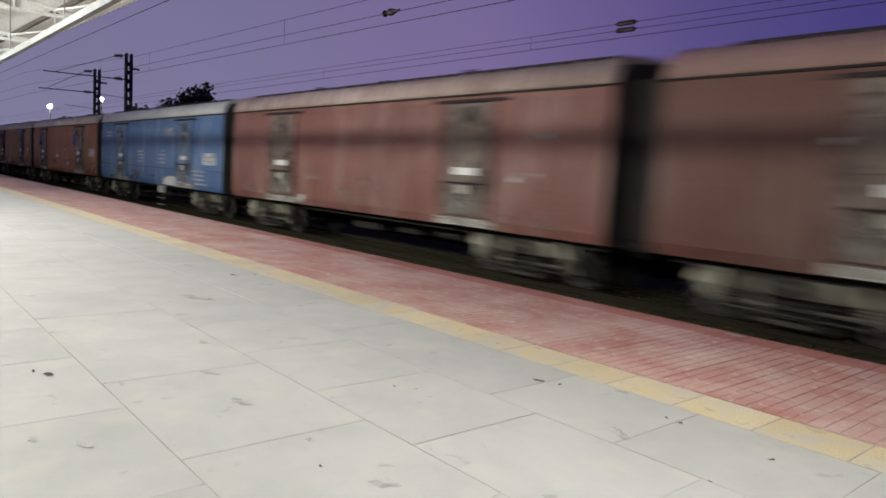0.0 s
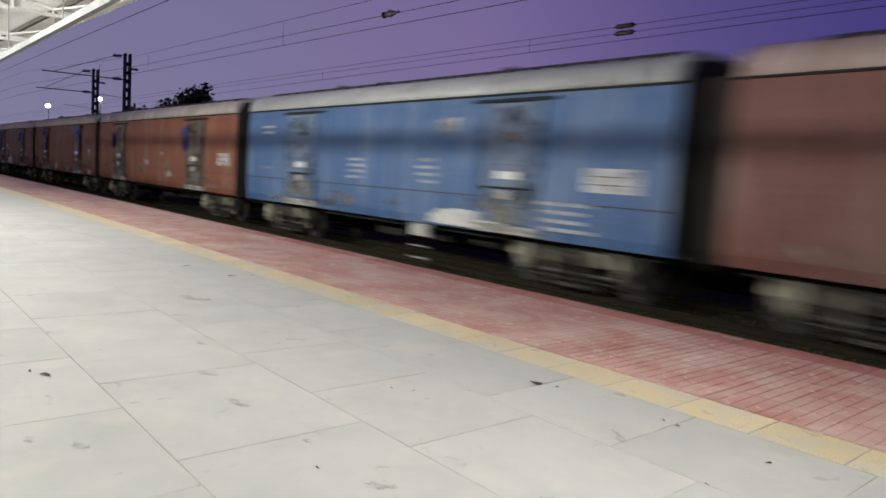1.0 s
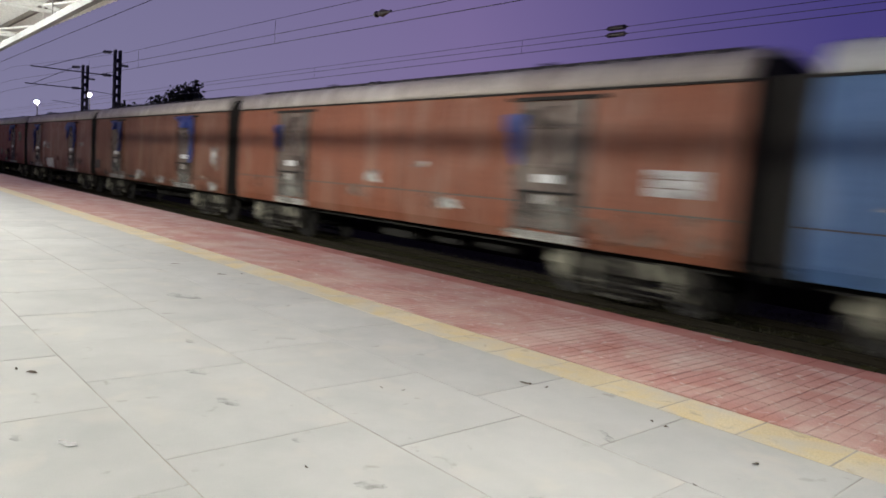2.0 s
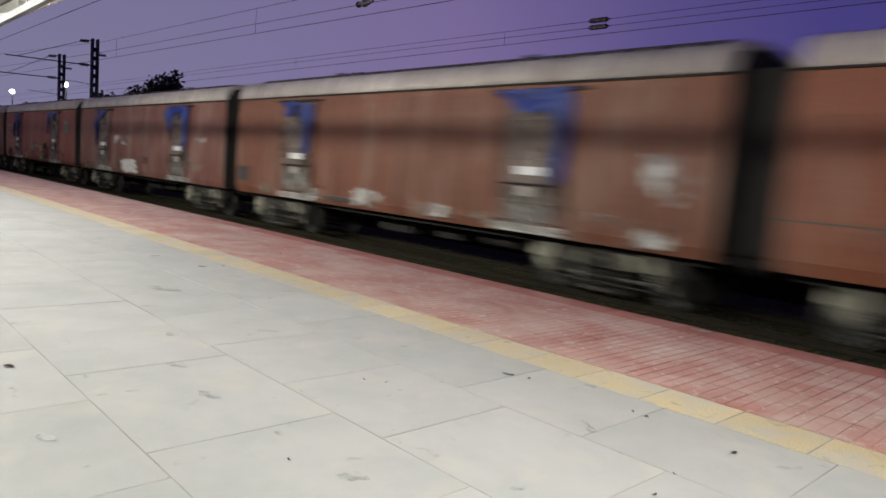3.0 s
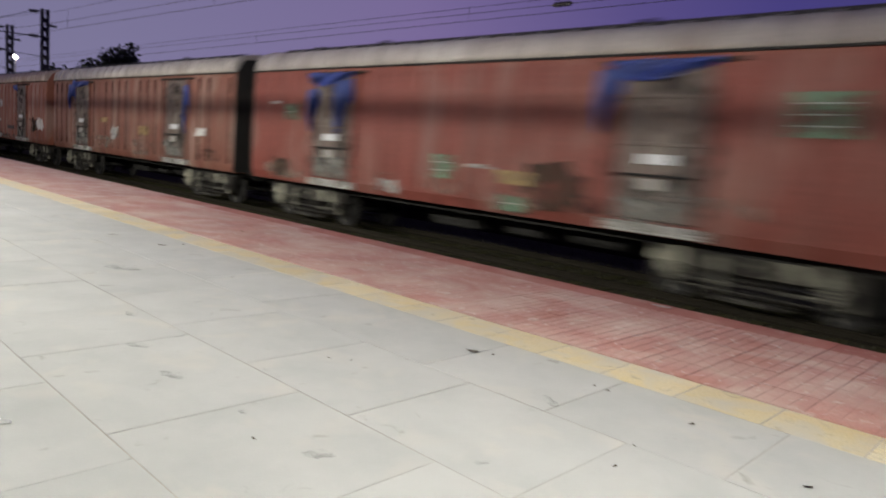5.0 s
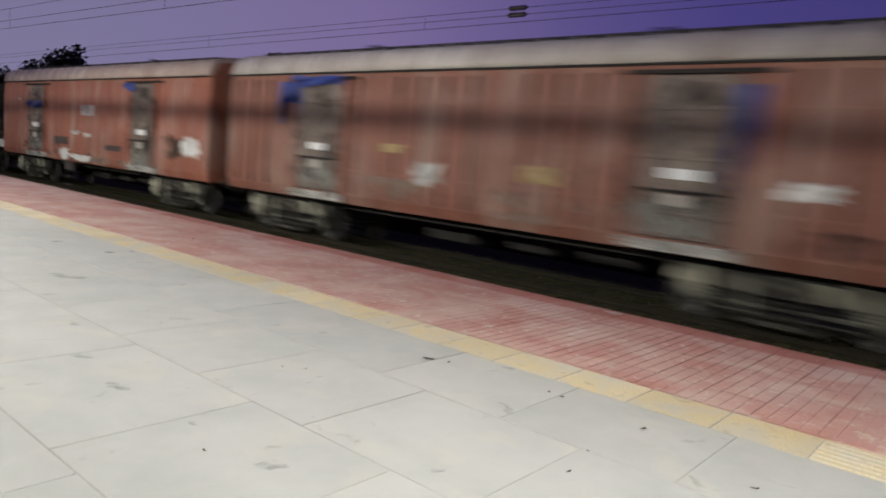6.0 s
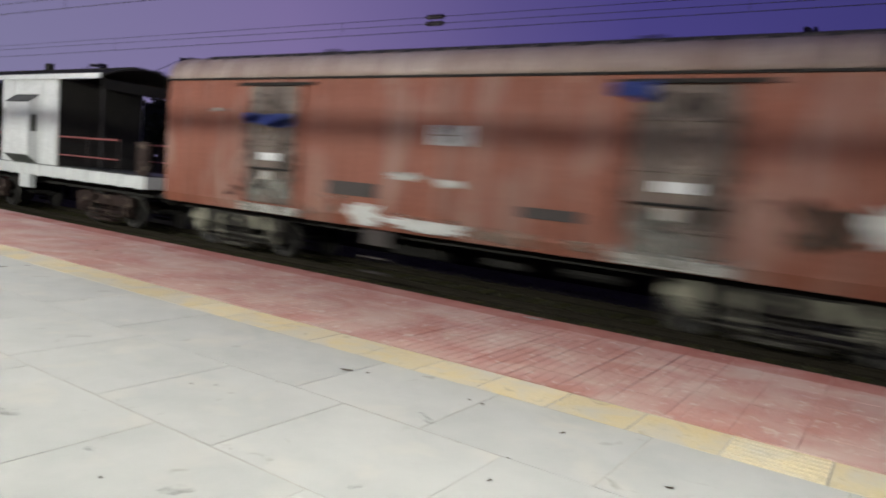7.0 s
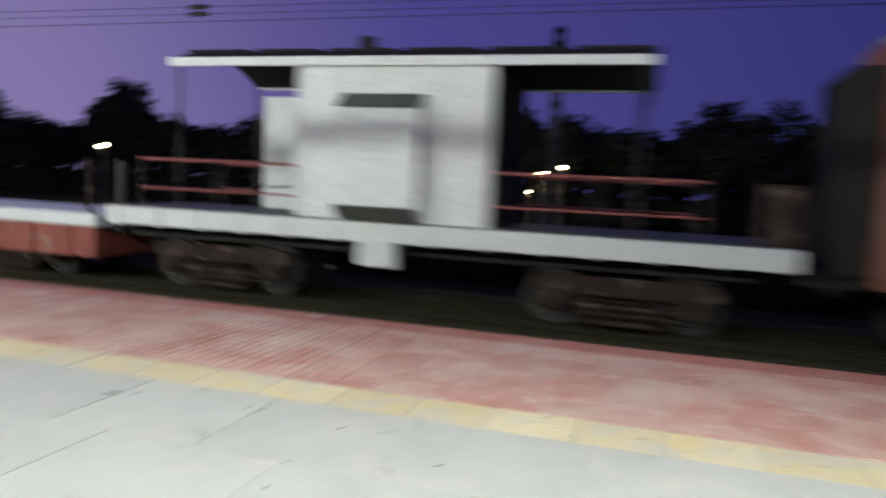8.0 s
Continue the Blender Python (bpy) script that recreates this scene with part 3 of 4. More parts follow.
    out = [(-HALF + 0.09, SKIRT), (-HALF + 0.02, SKIRT + 0.22), (-HALF, 0.9), (-HALF, 3.0), (-HALF + 0.05, CANT), (HALF - 0.05, CANT), (HALF, 3.0), (HALF, 0.9), (HALF - 0.02, SKIRT + 0.22), (HALF - 0.09, SKIRT)]
    body = part("body", prism(bm, out, -BODY, BODY), paint, thing)
    # roof
    bm = bmesh.new()
    arc = [(-HALF - 0.01 + u, CANT + v) for u, v in ROOF_RISE] + [(HALF + 0.01 - u, CANT + v) for u, v in ROOF_RISE[::-1]]
    roof_ob = part("roof", prism(bm, arc, -BODY + 0.03, BODY - 0.03), roof, thing, "dirty pale roof")
    for f in roof_ob.data.polygons:
        f.use_smooth = abs(f.normal.x) < 0.5
    for i in range(23):
        ob = part("roof_rib", roof_rib_mesh(), roof, thing) if i == 0 else new("roof_rib", ob.data)
        ob.parent = thing
        ob.location.x = -BODY + 0.3 + i * (2 * BODY - 0.6) / 22
    for s in (-1, 1):
        part("rain_gutter", boxed(-BODY, BODY, s * (HALF + 0.005) - 0.025, s * (HALF + 0.005) + 0.025, CANT - 0.045, CANT - 0.004), BLACK, thing, "dark rain gutter")
    part("roof_board", boxed(-BODY + 1.2, BODY - 0.2, -1.30, -1.12, 4.12, 4.215, 0.01), ROOFDARK, thing, "dark roof board")
    for i in range(2):
        x = -BODY + 5.2 + i * (2 * BODY - 10.4)
        bm = bmesh.new()
        tube(bm, (x, -0.8, 4.15), (x, -0.8, 4.33), 0.10, 10)
        tube(bm, (x, -0.8, 4.33), (x, -0.8, 4.36), 0.16, 10)
        part("roof_vent", bm, BLACK, thing)
    # ribbed sides and doors
    rib = crack = None
    for s in (-1, 1):
        y = s * HALF
        # pressed upright ribs between the doors, with a dark strip along one flank
        for i in range(25):
            x = -BODY + 0.42 + i * (2 * BODY - 0.84) / 24
            if min(abs(x + BODY - 4.2), abs(x - BODY + 4.2)) < 1.05:
                continue
            if rib is None:
                rib = part("panel_rib", prism_up([(-0.05, 0.012), (-0.025, -0.020), (0.025, -0.020), (0.05, 0.012)], 0.62, 3.42), paint, thing)
                crack = dark_ribs and part("rib_strip", prism_up([(0.05, 0.006), (0.05, -0.006), (0.15, -0.006), (0.15, 0.006)], 0.60, 3.44), RIBSTRIP, thing)
                rib.location = (x, y, 0)
                if dark_ribs:
                    crack.location = (x, y, 0)
                continue
            ob = new("panel_rib", rib.data)
            ob.parent, ob.location = thing, (x, y, 0)
            if s > 0:
                ob.rotation_euler.z = math.pi
            elif dark_ribs and i % 5 != 3:
                ob = new("rib_strip", crack.data)
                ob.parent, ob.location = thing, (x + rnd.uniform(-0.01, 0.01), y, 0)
        part("waist_rail", boxed(-BODY + 0.02, BODY - 0.02, y - 0.014, y + 0.014, 1.17, 1.20), line or trim or paint, thing)
        part("waist_rail", boxed(-BODY + 0.02, BODY - 0.02, y - 0.010, y + 0.010, 2.86, 2.89), paint, thing)
        for x in (-BODY + 4.2, BODY - 4.2):
            door = part("door", boxed(x - 0.82, x + 0.82, y - 0.05, y + 0.05, 0.60, 3.38, 0.02), door_paint, thing, "dusty steel sliding door")
            part("door_frame", boxed(x - 0.95, x - 0.83, y - 0.06, y + 0.06, 0.52, 3.46), trim or paint, door)
            part("door_frame", boxed(x + 0.83, x + 0.95, y - 0.06, y + 0.06, 0.52, 3.46), trim or paint, door)
            part("door_track", boxed(x - 1.25, x + 1.25, y - 0.07, y + 0.07, 3.40, 3.47), BLACK, door, "black door track")
            part("sill", boxed(x - 1.0, x + 1.0, y - 0.09, y + 0.09, 0.36, 0.55, 0.015), SILL, door, "pale dusty sill")
            for z in (1.02, 1.98, 2.82):
                part("door_rib", boxed(x - 0.80, x + 0.80, y - 0.075, y + 0.075, z - 0.035, z + 0.035, 0.01), door_paint, door)
            part("latch_bar", tubes([((x - 0.75, y + s * 0.10, 1.42), (x + 0.75, y + s * 0.10, 1.42))], 0.028, 6), BLACK, door, "black latch bar")
            part("handle", tubes([((x + 0.62, y + s * 0.12, 0.95), (x + 0.62, y + s * 0.12, 1.6)), ((x + 0.62, y, 0.98), (x + 0.62, y + s * 0.12, 0.98)), ((x + 0.62, y, 1.57), (x + 0.62, y + s * 0.12, 1.57))], 0.018, 6), BLACK, door)
            if s < 0:
                w = rnd.uniform(0.28, 0.42)
                part("label_plate", boxed(x - w, x + w, y - 0.095, y - 0.08, 1.62, 1.80), PLATE, door, "white destination plate")
                part("seal_box", boxed(x - 0.25, x + 0.1, y - 0.11, y - 0.06, 1.16, 1.36, 0.01), SILL, door)
    for x, w, z0, z1, m in boards:
        y = -HALF
        if m is MUD:
            smear("mud_smear", rnd, x, w, z0, z1, m, "brown mud splash", thing, y - 0.034)
        elif m in (CHALK, LIME):
            smear("whitewash", rnd, x, w, z0, z1, m, "smeared whitewash patch", thing, y - 0.036)
        elif m is INK:
            # rows of painted white lettering, too worn to read
            k = max(2, round((z1 - z0) / 0.17))
            for i in range(k):
                z = z1 - (z1 - z0) * (i + 0.5) / k
                part("text_bar", boxed(x - w / 2, x + w * rnd.uniform(0.3, 0.5), y - 0.034, y + 0.02, z - 0.04, z + 0.04), LETTER, thing, "white painted lettering")
        else:
            board = part("board", boxed(x - w / 2, x + w / 2, y - 0.036, y + 0.02, z0, z1), BOARD if m is PLATE else m, thing, "painted data panel")
            if m in (PLATE, GREEN):
                k = max(2, int((z1 - z0) / 0.16))
                for i in range(k - 1):
                    z = z1 - (z1 - z0) * (i + 1) / k
                    part("text_bar", boxed(x - w * 0.42, x + w * rnd.uniform(0.2, 0.42), y - 0.042, y - 0.0365, z - 0.012, z + 0.012), SILL if m is GREEN else DOORGREY, board)
    for x, w, z0, z1 in tarps:
        # a sagging scrap of sheet caught at the top of a door
        bm = bmesh.new()
        nx, nz = 10, 6
        grid = []
        for i in range(nx + 1):
            col = []
            for k in range(nz + 1):
                u, v = i / nx, k / nz
                sag = 0.18 * math.sin(u * math.pi) * v + rnd.uniform(-0.03, 0.03)
                col.append(bm.verts.new((x - w / 2 + w * u, -HALF - 0.12 - 0.07 * math.sin(u * 9 + v * 4) * v, z1 - (z1 - z0) * v * (0.65 + 0.35 * math.sin(u * 5 + seed)) - sag)))
            grid.append(col)
        for i in range(nx):
            for k in range(nz):
                bm.faces.new((grid[i][k], grid[i + 1][k], grid[i + 1][k + 1], grid[i][k + 1]))
        bmesh.ops.solidify(bm, geom=bm.faces[:], thickness=0.01)
        part("tarpaulin", bm, TARP, thing, "torn blue tarpaulin")
    # road dust and grime splashed on the lower panels and the doors
    for i in range(7):
        x = rnd.uniform(-BODY + 1.2, BODY - 1.2)
        z = rnd.uniform(0.5, 1.1)
        smear("dust_smear", rnd, x, rnd.uniform(1.0, 2.6), z - rnd.uniform(0.1, 0.25), z + rnd.uniform(0.1, 0.35), SOOTY if i == 0 else DUSTY, "", thing, -HALF - 0.017)
    for x in (-BODY + 4.2, BODY - 4.2):
        smear("dust_smear", rnd, x + rnd.uniform(-0.1, 0.1), 1.5, 0.55, 1.30, SCUM, "", thing, -HALF - 0.080)
        smear("grime_smear", rnd, x - 0.45, 0.7, 0.8, 1.5, SOOTY, "", thing, -HALF - 0.084)
        smear("grime_smear", rnd, x - 0.9, 0.35, 0.8, 3.2, SOOTY, "", thing, -HALF - 0.066)
        smear("grime_smear", rnd, x + 0.9, 0.35, 0.8, 3.2, SOOTY, "", thing, -HALF - 0.066)
        smear("grime_smear", rnd, x + 0.5, 0.6, 1.1, 2.2, SOOTY, "", thing, -HALF - 0.084)
        smear("grime_smear", rnd, x, 1.5, 2.7, 3.3, SOOTY, "", thing, -HALF - 0.084)
        smear("dust_smear", rnd, x, 0.9, 2.1, 2.8, DUSTY, "", thing, -HALF - 0.088)
        smear("dust_smear", rnd, x, 2.2, 0.37, 0.60, SCUM, "", thing, -HALF - 0.094)
    # ends, underframe and gear
    for s in (-1, 1):
        x = s * BODY
        part("end_wall", prism(bmesh.new(), [(-HALF + 0.03, SKIRT + 0.02), (-HALF + 0.03, CANT - 0.05), (-HALF + 0.3, 4.02), (0, 4.2), (HALF - 0.3, 4.02), (HALF - 0.03, CANT - 0.05), (HALF - 0.03, SKIRT + 0.02)], min(x + s * 0.001, x + s * 0.025), max(x + s * 0.001, x + s * 0.025)), end_paint or BLACK, thing, "flat end wall")
        part("end_gangway", boxed(min(x, x + s * 0.57), max(x, x + s * 0.57), -1.0, 1.0, 0.45, 3.75, 0.04), BLACK, thing, "black rubber gangway bellows")
        coupling(thing, x, s)
        bogie(thing, s * (BODY - 2.52), GRIME)
    part("underframe", boxed(-BODY + 0.3, BODY - 0.3, -1.15, 1.15, SKIRT - 0.16, SKIRT - 0.004), BLACK, thing)
    part("battery_box", boxed(-1.9, -0.4, -0.45, 0.15, -0.28, SKIRT - 0.006, 0.03), BLACK, thing)
    part("battery_box", boxed(0.6, 1.6, -0.45, 0.15, -0.22, SKIRT - 0.006, 0.03), BLACK, thing)
    part("air_tank", tubes([((2.5, -0.4, 0.0), (3.7, -0.4, 0.0))], 0.2, 14), BLACK, thing)
    if step is not None:
        part("footstep", boxed(step - 0.36, step + 0.36, -HALF - 0.02, -HALF + 0.12, -0.02, SKIRT - 0.02, 0.01), bracket or SILL, thing, "footstep bracket")
        for z in (-0.30, -0.62):
            part("step_tread", boxed(step - 0.33, step + 0.35, -HALF - 0.06, -HALF + 0.10, z, z + 0.03), bracket or SILL, thing)
        for x in (step - 0.3, step + 0.32):
            part("step_hanger", tubes([((x, -HALF + 0.1, SKIRT), (x, -HALF + 0.1, -0.62))], 0.015, 5), BLACK, thing)
    return thing


BROWN = coach_paint("brown_coach_paint", (0.165, 0.072, 0.055), (0.125, 0.062, 0.048), (0.24, 0.165, 0.135))
ROSE = coach_paint("red_brown_coach_paint", (0.235, 0.100, 0.082), (0.185, 0.090, 0.072), (0.33, 0.225, 0.19))
BLUE = coach_paint("blue_coach_paint", (0.080, 0.155, 0.318), (0.118, 0.205, 0.365), (0.25, 0.32, 0.43))
ORANGE = coach_paint("orange_red_coach_paint", (0.30, 0.105, 0.056), (0.215, 0.085, 0.052), (0.36, 0.23, 0.17))
DARKBROWN = coach_paint("dark_brown_coach_paint", (0.215, 0.085, 0.050), (0.155, 0.068, 0.042), (0.29, 0.185, 0.13))
RUST = coach_paint("rust_red_coach_paint", (0.215, 0.085, 0.064), (0.165, 0.075, 0.057), (0.33, 0.24, 0.20))
CRIMSON = coach_paint("crimson_coach_paint", (0.275, 0.073, 0.053), (0.195, 0.066, 0.048), (0.31, 0.19, 0.15))
SIENNA = coach_paint("sienna_coach_paint", (0.335, 0.118, 0.074), (0.265, 0.10, 0.066), (0.42, 0.31, 0.26))
TAN = coach_paint("tan_brown_coach_paint", (0.275, 0.108, 0.073), (0.21, 0.092, 0.064), (0.38, 0.28, 0.225))

VEHICLES = []


# each gap's distance from an even spacing
SHIFT = {-1: 0.22, 0: 0.22, 1: 0.30, 2: 0.42, 3: -1.10, 4: -0.85, 5: -0.95, 6: -0.95, 7: -1.05, 8: -1.03}


def add(k, thing):
    """k: place in the train; the van lies between gap k and gap k + 1."""
    VEHICLES.append((thing, START - (k + 0.5) * PITCH + (SHIFT[k] + SHIFT[k + 1]) / 2))


D1, D2 = -BODY + 4.2, BODY - 4.2
add(-1, coach(BROWN, "brown closed parcel van with dusty doors, on the track", 1, roof=BROWNROOF, boards=[(-5.5, 0.9, 2.4, 2.5, SILL), (-2.5, 0.9, 1.4, 1.6, CHALK)]))
add(0, coach(ROSE, "red-brown closed parcel van with dusty doors, on the track", 2, roof=PINKROOF, boards=[(D2 + 2.0, 0.9, 1.5, 1.75, CHALK), (D2 + 2.6, 0.9, 2.5, 2.62, CHALK), (D1 + 2.2, 0.8, 1.2, 1.4, CHALK), (D1 + 1.4, 0.5, 0.4, 0.7, CHALK)]))
add(1, coach(BLUE, "faded blue closed parcel van with white markings, on the track", 3, roof=PALEROOF, door_paint=BLUEDOOR, step=1.65, line=HATCH,
             boards=[(7.7, 1.3, 1.45, 1.95, PLATE), (6.55, 1.6, 0.5, 1.25, INK), (1.85, 0.85, 1.35, 2.1, INK), (-7.3, 0.9, 2.7, 3.1, INK), (2.6, 0.9, 2.7, 3.1, CHALK), (3.4, 2.9, 0.36, 0.85, LIME), (-1.5, 0.8, 1.35, 2.05, INK), (-7.5, 0.8, 1.5, 1.6, CHALK)]))
LONG = BODY + 0.74
add(2, coach(ORANGE, "orange-red closed parcel van with dark doors, on the track", 4, trim=DARK_GREY, BODY=LONG, tarps=[(LONG - 5.2, 0.6, 2.1, 3.1), (-LONG + 3.3, 0.5, 2.2, 3.0)], boards=[(8.6, 1.1, 1.5, 2.0, PLATE), (-0.9, 0.7, 1.3, 1.75, CHALK), (1.2, 0.6, 1.8, 2.0, CHALK), (2.4, 0.9, 0.8, 1.1, CHALK)]))
add(3, coach(DARKBROWN, "dark brown closed parcel van with torn blue sheet, on the track", 5, tarps=[(D1 + 0.55, 0.75, 1.9, 3.34), (D2 + 0.75, 0.5, 1.6, 3.3), (D1 - 0.45, 0.9, 3.1, 3.4), (D2 - 0.1, 1.9, 3.1, 3.45)],
             boards=[(8.0, 1.1, 1.25, 2.2, CHALK), (7.9, 1.0, 0.38, 0.75, CHALK), (-1.05, 1.7, 0.40, 0.95, CHALK), (-3.9, 1.0, 0.38, 0.75, CHALK), (-8.45, 0.8, 0.75, 1.25, HATCH), (-2.4, 1.2, 0.48, 0.6, HATCH), (2.0, 1.3, 0.4, 0.8, CHALK)]))
add(4, coach(RUST, "red-brown parcel van with blue sheeting and whitewash, on the track", 6, tarps=[(D1 - 1.0, 0.6, 1.5, 3.1), (D2 - 0.9, 0.9, 2.5, 3.35), (D2 + 0.75, 0.6, 1.7, 3.4), (D1 - 0.2, 1.5, 3.1, 3.42), (D2 - 0.1, 1.6, 3.25, 3.45)],
             boards=[(-1.0, 2.5, 0.38, 1.1, LIME), (-1.8, 1.1, 1.72, 2.2, CHALK), (-2.9, 0.8, 1.75, 2.25, CHALK), (D1 + 0.2, 2.4, 0.38, 0.9, CHALK), (D2 + 2.2, 0.9, 1.95, 2.25, CHALK)]))
add(5, coach(CRIMSON, "crimson parcel van with green and ochre signs, on the track", 7, tarps=[(D1 - 0.85, 0.5, 1.9, 3.0), (D1 + 0.5, 0.8, 1.8, 3.25), (D1 - 0.1, 1.9, 3.2, 3.45), (D2 - 1.1, 0.5, 2.2, 3.3), (D2 - 0.1, 2.0, 3.2, 3.46)],
             boards=[(7.45, 0.95, 2.2, 2.9, GREEN), (-0.5, 0.7, 0.95, 1.5, GREEN), (1.6, 1.0, 0.98, 1.27, OCHRE), (1.6, 0.7, 0.42, 0.74, GREEN), (D1 - 2.0, 0.7, 2.15, 2.6, GREEN), (-2.4, 1.0, 0.4, 0.8, CHALK), (D2 - 2.2, 1.9, 0.55, 1.6, MUD), (0.6, 0.8, 1.25, 1.35, CHALK), (D1 - 2.5, 1.0, 0.5, 1.1, MUD), (D1 - 2.9, 0.5, 2.6, 2.68, SILL)]))
add(6, coach(TAN, "brown ribbed parcel van with blue sheet, on the track", 8, dark_ribs=True, tarps=[(D1 - 1.2, 0.9, 2.2, 3.35), (D1 - 0.1, 2.0, 3.25, 3.5), (D2 + 0.95, 0.35, 1.5, 3.2)],
             boards=[(2.0, 0.9, 1.3, 1.65, OCHRE), (-1.0, 1.0, 1.0, 1.6, CHALK), (6.8, 0.8, 1.4, 1.75, LIME), (-2.2, 0.8, 1.7, 1.9, OCHRE)]))
add(7, coach(SIENNA, "orange-brown parcel van with whitewash marks, on the track", 9, bracket=HATCH, end_paint=SIENNA, step=-1.4, roof=PINKROOF, tarps=[(D1 - 0.1, 1.7, 2.45, 2.72), (D2 - 0.9, 0.7, 3.12, 3.42)],
             boards=[(0.3, 1.0, 2.2, 2.6, PLATE), (-1.8, 1.1, 0.36, 0.9, LIME), (-0.1, 2.2, 0.36, 0.7, LIME), (0.4, 1.0, 1.35, 1.55, CHALK), (-0.8, 0.9, 1.42, 1.62, CHALK), (-2.2, 1.4, 1.0, 1.3, HATCH), (8.1, 1.2, 1.0, 1.75, LIME), (7.0, 1.6, 0.9, 1.7, MUD), (2.6, 1.2, 0.95, 1.15, HATCH), (D2 + 0.1, 2.2, 0.36, 0.8, CHALK), (D1 - 2.0, 0.8, 2.75, 2.85, CHALK)]))


def brake_van():
    """Local x = 0 at the gap to the van ahead; it lies towards minus x."""
    thing = tagged(empty("brake_van"), "white brake van with open verandas and red rails, on the track", "brake van", "parcel vans of the train")
    W = 1.50
    part("deck", boxed(-13.5, -0.45, -W, W, 0.50, 0.86, 0.02), WHITE, thing, "white deck beam")
    for i in range(14):
        x = -13.2 + i * 0.96
        part("stake_pocket", boxed(x - 0.05, x + 0.05, -W - 0.05, -W + 0.02, 0.48, 0.88, 0.01), WHITE, thing)
    part("deck_floor", boxed(-13.4, -0.6, -W + 0.1, W - 0.1, 0.864, 0.89), DARK_GREY, thing)
    # roof: shallow arch on posts
    bm = bmesh.new()
    top, low = [], []
    for i in range(13):
        u = -1 + i / 6
        z = 3.70 + 0.42 * (1 - u * u)
        top.append((u * (W + 0.08), z + 0.05))
        low.append((u * (W + 0.08), z))
    part("roof", prism(bm, low + top[::-1], -11.95, -2.78), BLACK, thing, "dark arched roof")
    for s in (-1, 1):
        part("eave_board", boxed(-11.9, -2.82, s * (W + 0.09) - 0.02, s * (W + 0.09) + 0.02, 3.66, 3.82), WHITE, thing, "white eave board")
    for i in range(6):
        x = -11.6 + i * 1.62
        part("roof_strap", boxed(x - 0.7, x + 0.7, -0.5, 0.5, 4.13, 4.19, 0.01), BLACK, thing)
    part("roof_lamp", boxed(-8.4, -8.1, -0.5, -0.3, 4.17, 4.42, 0.02), BLACK, thing)
    # cabin
    cabin = part("cabin", boxed(-9.16, -5.42, -W + 0.02, W - 0.02, 0.894, 3.69), WHITE, thing, "white cabin")
    part("end_wall", boxed(-5.416, -5.39, -W + 0.06, W - 0.06, 0.90, 3.69), BLACK, cabin, "dark end wall")
    part("end_panel", boxed(-11.25, -9.17, 0.8, 1.4, 0.894, 3.40, 0.02), WHITE, thing, "white locker at the back of the veranda")
    for x in (-9.09, -8.36, -6.46, -5.50):
        part("cabin_rib", boxed(x - 0.05, x + 0.05, -W - 0.02, -W + 0.02, 0.896, 3.64), WHITE, cabin)
    bm = bmesh.new()
    out = [(-W + 0.02, 0.90), (-W - 0.32, 1.17), (-W - 0.32, 2.88), (-W + 0.02, 3.14)]
    ducket = part("ducket", prism(bm, out, -8.19, -6.65), WHITE, cabin, "projecting lookout bay")
    # Dark sheets give the bay's sloped top and foot their shade as colour.
    part("shaded_bay_top", prism(bmesh.new(), [(-W - 0.0, 3.15), (-W - 0.33, 2.895), (-W - 0.34, 2.92), (-W - 0.0, 3.18)], -8.20, -6.64), DARK_GREY, ducket, "sloped bay top, shade put in as dark colour")
    part("shaded_bay_foot", prism(bmesh.new(), [(-W - 0.06, 0.93), (-W - 0.33, 1.16), (-W - 0.345, 1.14), (-W - 0.06, 0.905)], -8.20, -6.64), DARK_GREY, ducket, "sloped bay foot, shade put in as dark colour")
    part("side_window", boxed(-6.649, -6.635, -W - 0.24, -W - 0.06, 1.95, 2.5), DARK_GREY, ducket, "dark side window")
    part("side_window", boxed(-8.205, -8.191, -W - 0.24, -W - 0.06, 1.95, 2.5), DARK_GREY, ducket, "dark side window")
    for i in range(4):
        z = 2.5 - i * 0.17
        part("text_bar", boxed(-7.9, -7.1 + 0.1 * (i % 2), -W - 0.326, -W - 0.3205, z - 0.035, z + 0.035), PLATE, ducket)
    # rails and posts
    for x0, x1 in ((-12.68, -9.18), (-5.38, -1.93)):
        for s in (-1, 1):
            y = s * (W - 0.06)
            rail = part("handrail", tubes([((x0, y, 1.85), (x1, y, 1.85))], 0.03, 8), RAILRED, thing, "red handrail")
            part("mid_rail", tubes([((x0, y, 1.27), (x1, y, 1.27))], 0.022, 8), RAILRED, rail)
            for x in (x0, (x0 + x1) / 2, x1):
                part("rail_post", tubes([((x, y, 0.87), (x, y, 1.85))], 0.018, 6), HATCH, rail)
    for x in (-11.8, -2.95):
        for y in (-W + 0.1, W - 0.1):
            part("roof_post", tubes([((x, y, 0.87), (x, y, 3.72))], 0.035, 6), MAST, thing)
    part("valance", boxed(-2.90, -2.86, -W, W, 3.36, 3.68), BLACK, thing)
    part("end_plate", boxed(-1.08, -0.48, -1.42, -1.30, 0.894, 1.86, 0.02), RUSTY, thing, "red end stanchion box")
    part("end_plate", boxed(-13.42, -13.3, -1.3, -1.15, 0.894, 1.80, 0.02), HATCH, thing)
    part("step_board", boxed(-7.82, -7.1, -W - 0.02, -W + 0.2, 0.05, 0.51, 0.02), WHITE, thing, "white footstep board")
    part("underframe", boxed(-13.4, -1.0, -0.9, 0.9, 0.24, 0.505), BLACK, thing)
    bogie(thing, -3.1, RUSTY, 2.3)
    bogie(thing, -11.0, RUSTY, 2.3)
